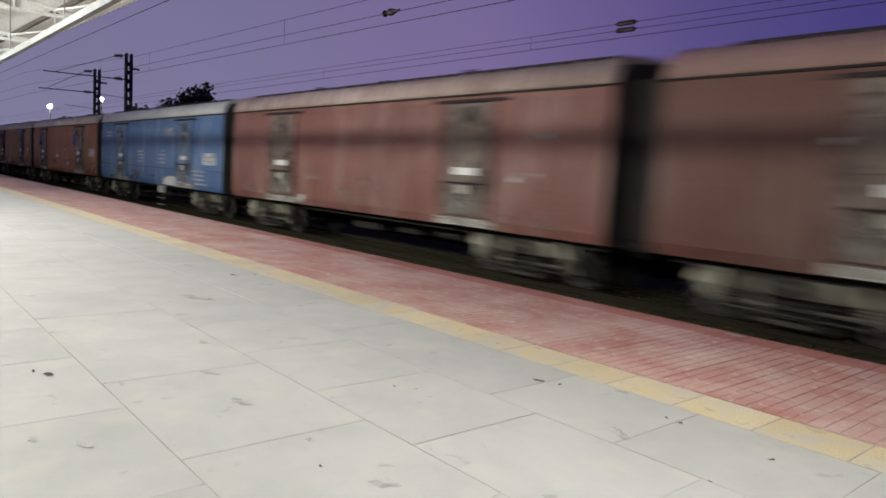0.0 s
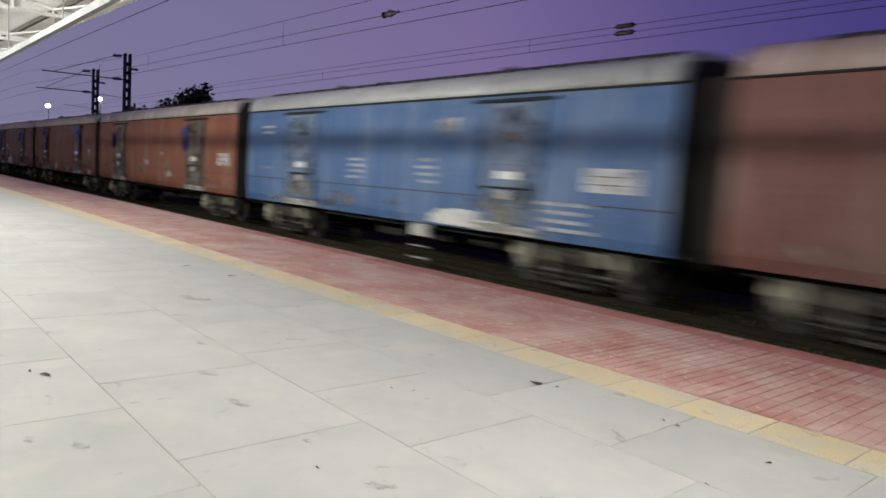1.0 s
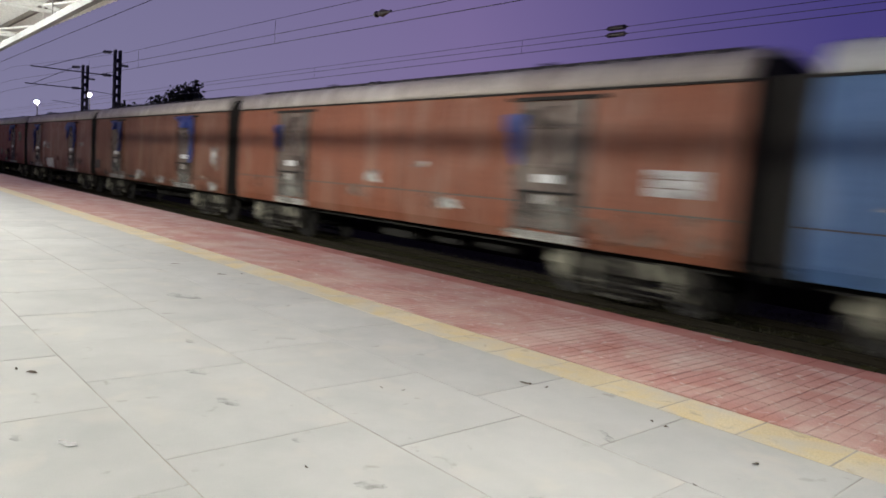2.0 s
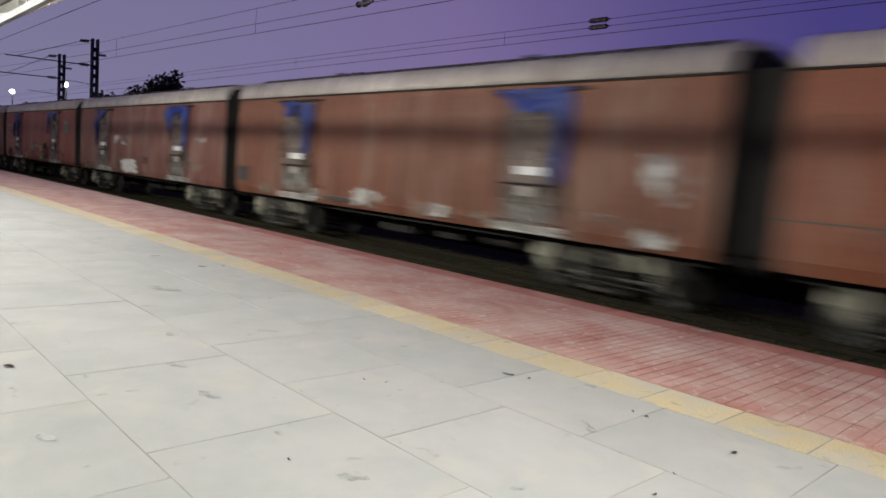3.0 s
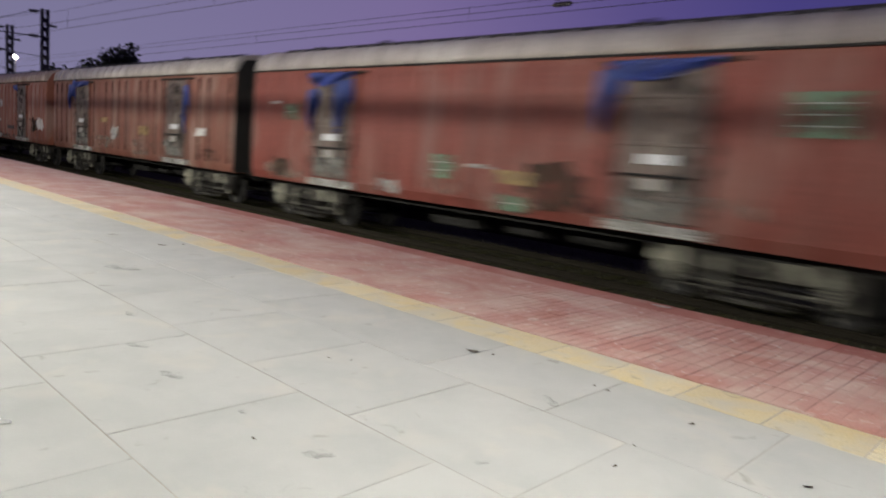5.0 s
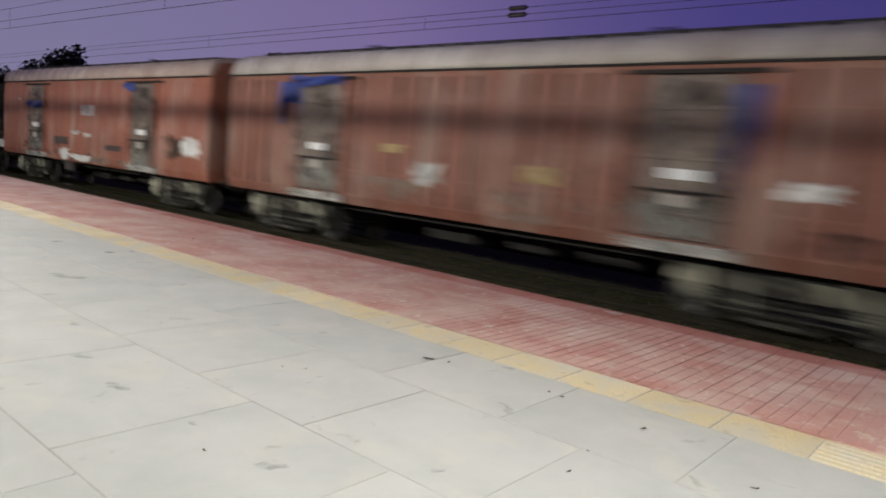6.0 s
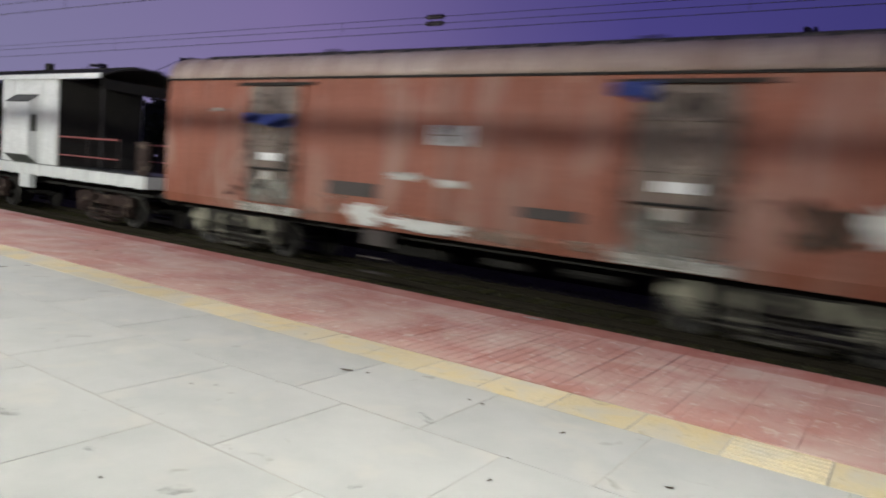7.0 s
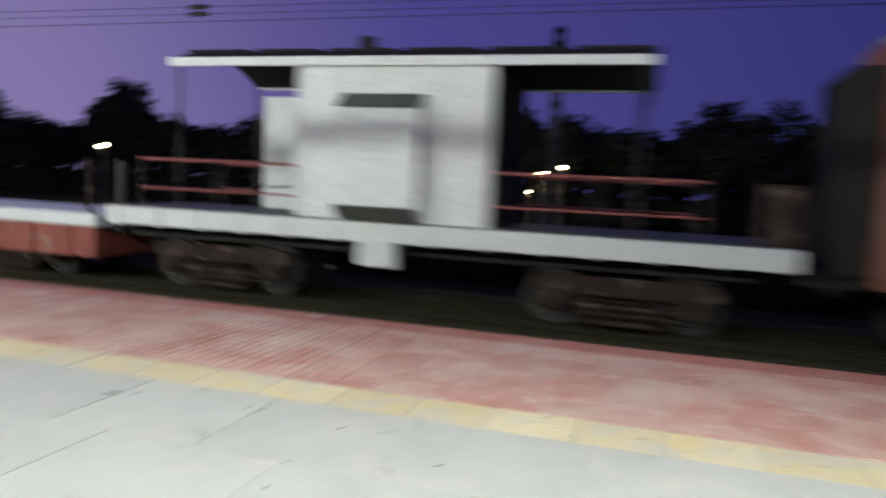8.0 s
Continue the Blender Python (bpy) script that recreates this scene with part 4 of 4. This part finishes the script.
    for x, s in ((-0.45, 1), (-13.5, -1)):
        coupling(thing, x, s)
    return thing


def flat_wagon():
    thing = tagged(empty("flat_wagon"), "red low-sided wagon with white edge beam, moving on the track", "wagon", "parcel vans of the train")
    part("deck", boxed(-14.0, -0.3, -1.45, 1.45, 0.38, 0.66, 0.02), WHITE, thing, "white edge beam")
    part("side_sill", boxed(-13.9, -0.4, -1.38, 1.38, -0.28, 0.376, 0.02), WAGONRED, thing, "red oxide side sill")
    for i in range(13):
        x = -13.4 + i * 1.03
        part("stake", boxed(x - 0.05, x + 0.05, -1.43, -1.37, -0.26, 0.375, 0.01), WAGONRED, thing)
    part("end_post", tubes([((-0.6, -1.3, 0.66), (-0.6, -1.3, 1.8))], 0.05, 8), RUSTY, thing)
    bogie(thing, -2.8, RUSTY, 2.0)
    bogie(thing, -11.6, RUSTY, 2.0)
    for x, s in ((-14.0, -1),):
        coupling(thing, x, s)
    return thing


VEHICLES.append((brake_van(), START - 8 * PITCH - 1.14))
VEHICLES.append((flat_wagon(), START - 8 * PITCH - 14.64))


# ---- overhead line ----
def insulator(bm, p, way, length, r, discs):
    p, way = Vector(p), Vector(way).normalized()
    tube(bm, p - way * length / 2, p + way * length / 2, r * 0.4, 8)
    for i in range(discs):
        c = p + way * (-length * 0.36 + length * 0.72 * i / max(1, discs - 1))
        tube(bm, c - way * 0.018, c + way * 0.018, r, 10)


def mast(x, y, top, arm_y, arm_z, label):
    """Lattice mast with a cantilever arm reaching to arm_y."""
    thing = tagged(empty("overhead_line_mast", pose(x, y, 0)), label, "mast", "overhead line masts")
    w = 0.17
    for sx in (-1, 1):
        for sy in (-1, 1):
            part("mast_leg", boxed(sx * w - 0.06, sx * w + 0.06, sy * w - 0.06, sy * w + 0.06, -1.12, top), MAST, thing)
    n = int((top + 1) / 0.62)
    for i in range(n):
        z = -0.9 + i * 0.62
        bm = bmesh.new()
        for a, b in (((-w, -w), (w, -w)), ((-w, w), (w, w)), ((-w, -w), (-w, w)), ((w, -w), (w, w))):
            box(bm, min(a[0], b[0]) - 0.03, max(a[0], b[0]) + 0.03, min(a[1], b[1]) - 0.03, max(a[1], b[1]) + 0.03, z - 0.13, z + 0.13)
        part("batten", bm, MAST, thing)
    dy = arm_y - y
    s = 1 if dy > 0 else -1
    part("cantilever", tubes([((0, s * 0.9, arm_z + 0.05), (0, dy, arm_z - 0.05)), ((0, 0, arm_z + 0.1), (0, s * 0.5, arm_z + 0.07))], 0.038, 8), MAST, thing)
    part("stay_tube", tubes([((0, s * 0.9, top - 0.30), (0, dy * 0.86, arm_z + 0.02)), ((0, 0, top - 0.1), (0, s * 0.5, top - 0.2))], 0.022, 6), MAST, thing)
    part("register_arm", tubes([((0, s * 0.2, arm_z - 1.25), (0, dy * 0.55, arm_z - 1.15))], 0.02, 6), MAST, thing)
    bm = bmesh.new()
    insulator(bm, (0, s * 0.7, arm_z + 0.06), (0, s, -0.02), 0.6, 0.13, 5)
    insulator(bm, (0, s * 0.7, top - 0.25), (0, s, -0.12), 0.6, 0.13, 5)
    part("insulator", bm, INSUL, thing, "dark ribbed insulator")
    bm = bmesh.new()
    insulator(bm, (0, -s * 0.5, top - 1.05), (0, 1, 0), 0.5, 0.11, 4)
    tube(bm, (0, 0, top - 1.05), (0, -s * 0.75, top - 1.05), 0.03, 6)
    part("side_insulator", bm, INSUL, thing)
    return thing


mast(-54.5, 15.6, 9.15, 10.1, 7.20, "dark lattice steel mast with cantilever arm over the track")
mast(-63.5, 15.7, 8.75, 11.4, 6.75, "dark lattice steel mast with cantilever arm over the track")
mast(-4.05, 30.0, 8.5, 26.0, 6.8, "dark lattice steel mast beyond the tracks")
mast(-41.8, 30.0, 8.35, 26.0, 6.6, "dark lattice steel mast beyond the tracks")
mast(-53.0, 30.0, 8.2, 26.0, 6.5, "dark lattice steel mast beyond the tracks")
mast(-200.0, 15.6, 9.15, 9.0, 7.90, "distant dark lattice mast over the track")


def wire(name, y, points, r, label):
    pairs = []
    for (xa, za), (xb, zb) in zip(points, points[1:]):
        n = 10
        last = None
        for i in range(n + 1):
            u = i / n
            p = (xa + (xb - xa) * u, y, za + (zb - za) * u)
            if last:
                pairs.append((last, p))
            last = p
    return tagged(part(name, tubes(pairs, r * 0.62, 5), COPPER), label, "wire", "overhead wires")


wire("contact_wire", TRACK_ONE, [(-200, 5.6), (-54.5, 5.42), (-30.7, 5.06), (-9.0, 4.75), (40, 4.6)], 0.014, "dark contact wire over the near track")
wire("catenary_wire", TRACK_ONE, [(-200, 6.6), (-54.5, 6.05), (-30.7, 5.34), (-10.7, 5.01), (40, 5.3)], 0.013, "dark catenary wire over the near track")
wire("catenary_wire", TRACK_ONE, [(-200, 7.2), (-54.5, 6.9), (-30.7, 5.75), (-13.7, 5.46), (40, 5.6)], 0.010, "dark catenary wire over the near track")
wire("contact_wire", MID, [(-200, 4.9), (-26, 4.86), (40, 4.97)], 0.013, "dark contact wire over the train")
wire("catenary_wire", MID, [(-200, 5.4), (-30, 5.13), (-9.55, 5.05), (40, 4.92)], 0.011, "dark catenary wire over the train")
wire("catenary_wire", MID, [(-200, 5.6), (-30, 5.28), (-9.55, 5.20), (40, 5.05)], 0.011, "dark catenary wire over the train")
wire("feeder_wire", 9.0, [(-200, 7.9), (-64.6, 7.55), (-26.6, 7.40), (30, 8.2)], 0.022, "thick dark feeder wire above the platform track")

bm = bmesh.new()
insulator(bm, (-12.75, TRACK_ONE, 5.055), (1, 0, 0.01), 0.62, 0.07, 1)
tube(bm, (-12.98, TRACK_ONE, 5.055), (-12.75, TRACK_ONE, 5.055), 0.03, 10, 0.085)
tube(bm, (-12.75, TRACK_ONE, 5.055), (-12.52, TRACK_ONE, 5.055), 0.085, 10, 0.03)
tagged(part("line_insulator", bm, INSUL), "dark barrel insulator in the catenary wire", "insulator", "line insulators")
for z in (5.20, 5.05):
    bm = bmesh.new()
    insulator(bm, (-9.55, MID, z), (1, 0, 0), 0.58, 0.045, 2)
    tube(bm, (-9.75, MID, z), (-9.35, MID, z), 0.055, 10)
    tagged(part("line_insulator", bm, INSUL), "dark barrel insulator in the catenary wire", "insulator", "line insulators")
for x, y, z0, z1 in ((-17.7, TRACK_ONE, 4.87, 5.50), (-29, TRACK_ONE, 5.05, 5.7), (-12.4, MID, 4.88, 5.2), (-22.6, MID, 4.87, 5.25), (-36, TRACK_ONE, 5.1, 5.85), (-2.8, MID, 4.9, 5.13)):
    tagged(part("dropper", tubes([((x, y, z0), (x, y, z1))], 0.005, 5), COPPER), "thin dropper between the overhead wires", "dropper", "overhead wires")


# ---- lamps in the distance ----
def street_lamp(x, y, z, size, m, label, arm=0.06):
    thing = tagged(empty("street_lamp", pose(x, y, 0)), label, "street lamp", "distant lamps")
    bm = bmesh.new()
    tube(bm, (0, 0, -1.12), (0, 0, z + 0.1), 0.10, 8, 0.06)
    tube(bm, (0, 0, z + 0.1), (0, -arm, z + 0.15), 0.04, 6)
    part("pole", bm, GALV, thing)
    bm = bmesh.new()
    bmesh.ops.create_icosphere(bm, subdivisions=2, radius=size)
    for v in bm.verts:
        v.co = (v.co.x * 1.2, v.co.y - arm, v.co.z * 0.7 + z)
    part("lamp_head", bm, m, thing, "glowing lamp head")


street_lamp(-103.5, 20, 7.75, 0.26, STREETGLOW, "bright white lamp on a pole beyond the train")
street_lamp(-79.0, 20, 7.55, 0.22, STREETGLOW, "bright white lamp on a pole beyond the train")
street_lamp(-41.7, 45, 3.49, 0.22, WARMGLOW, "small white lamp among dark trees")
street_lamp(-6.75, 45, 2.6, 0.34, WARMGLOW, "warm lamp among dark trees")
street_lamp(-5.75, 47, 3.24, 0.16, WARMGLOW, "small warm lamp among dark trees")
street_lamp(-7.9, 46, 1.5, 0.12, WARMGLOW, "small warm lamp among dark trees")


# ---- trees ----
def tree_meshes(seed, height, width):
    rnd = random.Random(seed)
    bm = bmesh.new()
    tube(bm, (0, 0, 0), (0.1, 0, height * 0.45), 0.28, 8, 0.16)
    tips = []
    for i in range(9):
        a = rnd.uniform(0, 6.28)
        r = width * rnd.uniform(0.2, 0.42)
        z = height * rnd.uniform(0.5, 0.88)
        p = (r * math.cos(a), r * math.sin(a), z)
        tube(bm, (0.05, 0, height * rnd.uniform(0.25, 0.45)), p, 0.10, 6, 0.03)
        tips.append(p)
    tips.append((0, 0, height * 0.92))
    trunk = bpy.data.meshes.new("trunk")
    bm.to_mesh(trunk)
    bm.free()
    trunk.materials.append(BARK)
    verts, faces = [], []
    clumps = [(tx + rnd.gauss(0, width * 0.09), ty + rnd.gauss(0, width * 0.09), tz + rnd.gauss(0, height * 0.05)) for tx, ty, tz in tips for c in range(3)]
    # a full, uneven dome of foliage round the limbs
    for c in range(46):
        d = Vector((rnd.gauss(0, 1), rnd.gauss(0, 1), rnd.gauss(0, 1))).normalized() * rnd.uniform(0.35, 1.0)
        clumps.append((d.x * width * 0.40, d.y * width * 0.40, height * (0.64 + 0.27 * d.z)))
    for cx, cy, cz in clumps:
        rad = width * rnd.uniform(0.08, 0.15)
        for i in range(120):
            d = Vector((rnd.gauss(0, 1), rnd.gauss(0, 1), rnd.gauss(0, 0.8))).normalized() * rad * rnd.uniform(0.35, 1.1)
            a = Vector((rnd.gauss(0, 1), rnd.gauss(0, 1), rnd.gauss(0, 1))).normalized() * rnd.uniform(0.12, 0.3)
            b = Vector((rnd.gauss(0, 1), rnd.gauss(0, 1), rnd.gauss(0, 1))).normalized() * rnd.uniform(0.12, 0.3)
            o = Vector((cx, cy, cz)) + d
            k = len(verts)
            verts += [tuple(o - a), tuple(o + b), tuple(o + a), tuple(o - b)]
            faces.append((k, k + 1, k + 2, k + 3))
    crown = bpy.data.meshes.new("crown")
    crown.from_pydata(verts, [], faces)
    crown.materials.append(LEAF)
    return trunk, crown


KINDS = [tree_meshes(11, 10, 8), tree_meshes(12, 9, 9), tree_meshes(13, 11, 7)]


def tree(x, y, height, width, kind, turn):
    trunk, crown = KINDS[kind]
    h0, w0 = ((10, 8), (9, 9), (11, 7))[kind]
    thing = tagged(empty("tree", pose(x, y, -1.15, 0, 0, turn)), "dark leafy tree against the dusk sky", "tree", "trees beyond the railway")
    for name, me in (("trunk", trunk), ("crown", crown)):
        ob = new(name, me)
        ob.parent = thing
        ob.scale = (width / w0, width / w0, height / h0)


rnd = random.Random(21)
for x, y, h, w in ((-104, 40, 13.4, 12), (-114, 42, 11.7, 14), (-124, 43, 11.5, 11), (-97, 41, 11, 9), (-109, 44, 11.8, 10), (-120, 41, 10.6, 11), (-132, 46, 10, 12), (-150, 40, 10, 12), (-170, 38, 10, 12)):
    tree(x, y, h, w, rnd.randrange(3), rnd.uniform(0, 360))
for i in range(26):
    x = -84 + i * 5.2
    h = 8.6 + rnd.uniform(-1.0, 1.4)
    if -62 < x < -55:
        h += 2.6
    if x < -72:
        h += 2.6
    tree(x + rnd.uniform(-1.5, 1.5), 60 + rnd.uniform(-4, 6), h, 8.5 + rnd.uniform(-1, 2), rnd.randrange(3), rnd.uniform(0, 360))


# undergrowth and far woods behind the single trees
verts, faces = [], []
for i in range(34000):
    x = rnd.uniform(-330, 90)
    u = rnd.random()
    top = 6.6 + 1.0 * noise.noise((x * 0.11, 3.0, 0)) + 1.1 * noise.noise((x * 0.35, 9.0, 0))
    o = Vector((x, 66 + rnd.uniform(-2.5, 2.5), -1.1 + (top + 1.1) * u ** 0.8 + rnd.gauss(0, 0.2)))
    a = Vector((rnd.gauss(0, 1), rnd.gauss(0, 0.5), rnd.gauss(0, 1))).normalized() * rnd.uniform(0.3, 0.75)
    b = Vector((rnd.gauss(0, 1), rnd.gauss(0, 0.5), rnd.gauss(0, 1))).normalized() * rnd.uniform(0.3, 0.75)
    k = len(verts)
    verts += [tuple(o - a), tuple(o + b), tuple(o + a), tuple(o - b)]
    faces.append((k, k + 1, k + 2, k + 3))
me = bpy.data.meshes.new("far_woods")
me.from_pydata(verts, [], faces)
me.materials.append(LEAF)
tagged(new("far_woods", me), "dark belt of bushes and trees beyond the railway", "woods", kind="stuff")


# ---- litter on the platform ----
def litter(x, y, length, turn, label, m, seed):
    rnd = random.Random(seed)
    bm = bmesh.new()
    n = 6
    up, dn = [], []
    for i in range(n + 1):
        u = i / n
        w = length * 0.22 * math.sin(math.pi * (0.08 + 0.84 * u)) * rnd.uniform(0.7, 1.3)
        z = 0.006 + 0.007 * math.sin(u * 4 + seed)
        up.append(bm.verts.new((length * (u - 0.5), w, max(z, 0.004))))
        dn.append(bm.verts.new((length * (u - 0.5), -w, max(z * 0.5, 0.003))))
    for i in range(n):
        bm.faces.new((dn[i], dn[i + 1], up[i + 1], up[i]))
    bmesh.ops.solidify(bm, geom=bm.faces[:], thickness=0.003)
    ob = tagged(part("dry_leaf", bm, m), label, "leaf", "litter on the platform")
    ob.matrix_basis = pose(x, y, 0.002, 0, 0, turn)


LEAVES = [(-5.2, 1.0, 0.11, 40), (-5.32, 0.93, 0.05, 10), (-3.82, 2.92, 0.032, 20), (-3.70, 3.02, 0.03, 70), (-3.40, 3.98, 0.15, 5), (-3.24, 4.04, 0.04, 60), (-10.0, 5.74, 0.09, 10), (-8.96, 3.98, 0.16, 75), (-8.93, 4.27, 0.07, 60), (-10.06, 3.75, 0.15, 70), (-14.18, 5.09, 0.10, 20)]
LEAVES += [(-1.63, 4.0, 0.05, 20), (-2.26, 4.09, 0.04, 40), (-2.37, 4.10, 0.035, 0), (-2.92, 1.79, 0.03, 30), (-1.68, 3.40, 0.03, 0), (-0.88, 3.69, 0.06, 15), (-1.61, 3.07, 0.035, 50)]
for i, (x, y, n, a) in enumerate(LEAVES):
    litter(x, y, n * 0.75, a, "dark dry leaf scrap lying on the platform", DRYLEAF, i)


def floor_stain(x, y, w, d, turn, seed):
    rnd = random.Random(seed)
    bm = bmesh.new()
    vs = []
    for i in range(18):
        a = i * 2 * math.pi / 18
        k = rnd.uniform(0.6, 1.1)
        vs.append(bm.verts.new((w / 2 * k * math.cos(a), d / 2 * k * math.sin(a), 0)))
    bm.faces.new(vs)
    ob = tagged(part("floor_stain", bm, STAIN), "brown dried stain on the grey platform slabs", "stain", "stains on the platform")
    ob.matrix_basis = pose(x, y, 0.003, 0, 0, turn)


STAINS = [(-4.04, 1.88, 0.24, 0.12, 30), (-2.59, 1.96, 0.20, 0.11, 60), (-2.37, 3.58, 0.26, 0.08, 150), (-7.62, 2.92, 0.55, 0.25, 30), (-4.01, 0.71, 0.12, 0.07, 20), (-3.27, 1.93, 0.10, 0.06, 0), (-4.75, 1.95, 0.22, 0.12, 40), (-5.6, 2.25, 0.2, 0.1, 10), (-2.05, 2.55, 0.12, 0.05, 70)]
for i, (x, y, w, d, a) in enumerate(STAINS):
    floor_stain(x, y, w, d, a, 90 + i)
litter(-3.81, 0.90, 0.12, 30, "pale paper scrap lying on the platform", PLATE, 40)
litter(-3.48, 7.26, 0.24, 0, "pale broken chip at the platform edge", SILL, 41)

# ---- paving pieces ----
rnd = random.Random(77)


def piece_mesh(name, lx, ly, m, ribs=0, across=False, height=0.012, bevel=0.004):
    bm = boxed(0, lx, 0, ly, -height, 0)
    top = [f for f in bm.faces if f.normal.z > 0.5] or [f for f in bm.faces if all(v.co.z > -0.001 for v in f.verts)]
    for v in {v for f in top for v in f.verts}:
        v.co.x += bevel if v.co.x < lx / 2 else -bevel
        v.co.y += bevel if v.co.y < ly / 2 else -bevel
    for i in range(ribs):
        if across:
            c = (i + 0.5) * lx / ribs
            hw = lx / ribs * 0.40
            box(bm, c - hw, c + hw, 0.002, ly - 0.002, -0.002, 0.004)
        else:
            c = (i + 0.5) * ly / ribs
            hw = ly / ribs * 0.30
            box(bm, 0.004, lx - 0.004, c - hw, c + hw, -0.002, 0.007)
    me = bpy.data.meshes.new(name)
    bm.to_mesh(me)
    bm.free()
    me.materials.append(m)
    return me


def lay(name, me, x, y, z=0.0):
    ob = new(name, me)
    ob.parent = platform
    ob.location = (x, y, z)
    return ob


# grey stone slabs in rows along the platform, no two of one length: y from, y to, known cross joints
ROWS = [(4.40, 3.415, (-5.55, -4.47, -3.36, -2.30, -1.19, -0.1)), (3.41, 2.378, (-6.28, -5.15, -4.02, -2.91, -1.73, -0.6)), (2.373, 1.248, (-9.50, -8.3, -7.08, -5.97, -4.84, -3.38, -2.2)), (1.243, 0.13, (-9.2, -7.95, -6.72, -5.60, -4.3, -3.05)), (0.125, -1.0, (-4.4, -3.1)), (-1.005, -2.1, (-5.3, -3.8)), (-2.105, -3.2, (-4.4, -3.0)), (-3.205, -4.4, (-5.0, -3.5))]
GAP = 0.005
far_v, far_f = [], []
for y1, y0, known in ROWS:
    xs = list(known)
    while xs[0] > -150:
        xs.insert(0, xs[0] - rnd.uniform(1.05, 1.3))
    while xs[-1] < 26:
        xs.append(xs[-1] + rnd.uniform(1.05, 1.3))
    for xa, xb in zip(xs, xs[1:]):
        if -17 < xa < 5:
            me = piece_mesh("slab", xb - xa - GAP, y1 - y0 - GAP * 0.3, SLAB, bevel=0.002)
            ob = lay("slab", me, xa + GAP / 2, y0, rnd.uniform(-0.0025, 0.0))
            ob.rotation_euler.z = rnd.uniform(-0.002, 0.002)
        else:
            i = len(far_v)
            far_v += [(xa + GAP, y0, -0.002), (xb - GAP, y0, -0.002), (xb - GAP, y1, -0.002), (xa + GAP, y1, -0.002)]
            far_f.append((i, i + 1, i + 2, i + 3))
me = bpy.data.meshes.new("far_slabs")
me.from_pydata(far_v, [], far_f)
me.materials.append(SLAB)
far = tagged(new("far_slabs", me), kind="stuff")
far.parent = platform

# yellow warning strip
plain = piece_mesh("yellow_tile", 0.570, 0.465, YELLOW)
ribbed = piece_mesh("yellow_tile", 0.570, 0.465, YELLOW, ribs=6)
for k in range(-22, 12):
    lay("yellow_tile", ribbed if k in (2,) else plain, -1.94 + k * 0.576, 4.405, rnd.uniform(-0.004, -0.001))
far_v, far_f = [], []
for k in range(-230, -22):
    x = -1.94 + k * 0.576
    i = len(far_v)
    far_v += [(x, 4.405, -0.002), (x + 0.568, 4.405, -0.002), (x + 0.568, 4.87, -0.002), (x, 4.87, -0.002)]
    far_f.append((i, i + 1, i + 2, i + 3))
me = bpy.data.meshes.new("far_yellow_tiles")
me.from_pydata(far_v, [], far_f)
me.materials.append(YELLOW)
far = tagged(new("far_yellow_tiles", me), kind="stuff")
far.parent = platform

# red grooved pavers up to the edge
n_rows = 6
ly = (EDGE - 4.88) / n_rows
ribbed_x = piece_mesh("red_paver", 0.42 - 0.003, ly - 0.003, RED, ribs=4, across=True)
bedding = tagged(part("paver_bedding", boxed(-220, 60, 4.876, EDGE - 0.062, -0.0096, -0.004), RED), "red sand bed between the pavers", "bedding", kind="structure")
smooth = piece_mesh("red_paver", 0.42 - 0.003, ly - 0.003, REDEDGE)
for r in range(n_rows):
    for k in range(-38, 11):
        me = smooth if r == n_rows - 1 else ribbed_x
        lay("red_paver", me, k * 0.42, 4.88 + r * ly, rnd.uniform(-0.002, 0.001))
far_v, far_f = [], []
for r in range(n_rows):
    for k in range(-330, -38):
        i = len(far_v)
        x, y = k * 0.42, 4.88 + r * ly
        far_v += [(x, y, 0), (x + 0.41, y, 0), (x + 0.41, y + ly - 0.01, 0), (x, y + ly - 0.01, 0)]
        far_f.append((i, i + 1, i + 2, i + 3))
    for k in range(11, 60):
        i = len(far_v)
        x, y = k * 0.42, 4.88 + r * ly
        far_v += [(x, y, 0), (x + 0.41, y, 0), (x + 0.41, y + ly - 0.01, 0), (x, y + ly - 0.01, 0)]
        far_f.append((i, i + 1, i + 2, i + 3))
me = bpy.data.meshes.new("far_red_pavers")
me.from_pydata(far_v, [], far_f)
me.materials.append(RED)
far = tagged(new("far_red_pavers", me), kind="stuff")
far.parent = platform

# the station building behind closes the place
tagged(part("wall_station", boxed(-150, 40, -9.3, -9.0, -1.118, 6.9), WHITE), "plain whitewashed station wall", "wall", kind="structure")


def gone(t):
    """How far the train has run: steady but for a short surge."""
    return SPEED * t + 0.95 * min(max((t - 4.0) / 0.4, 0.0), 1.0)


def motions():
    for thing, x0 in VEHICLES:
        walk(thing, [(t, pose(x0 + gone(t), MID, 0)) for t in (0, 1, 2, 3, 3.5, 4, 4.1, 4.2, 4.3, 4.4, 5, 6, 7, 8)])
    turn = math.degrees(SPEED / 0.5) / FPS
    for ob, u in SPINNERS:
        walk(ob, [(i / FPS, pose(u, 0, RAIL + 0.5, 0, i * turn, 0)) for i in range(8 * FPS + 1)])


motions()
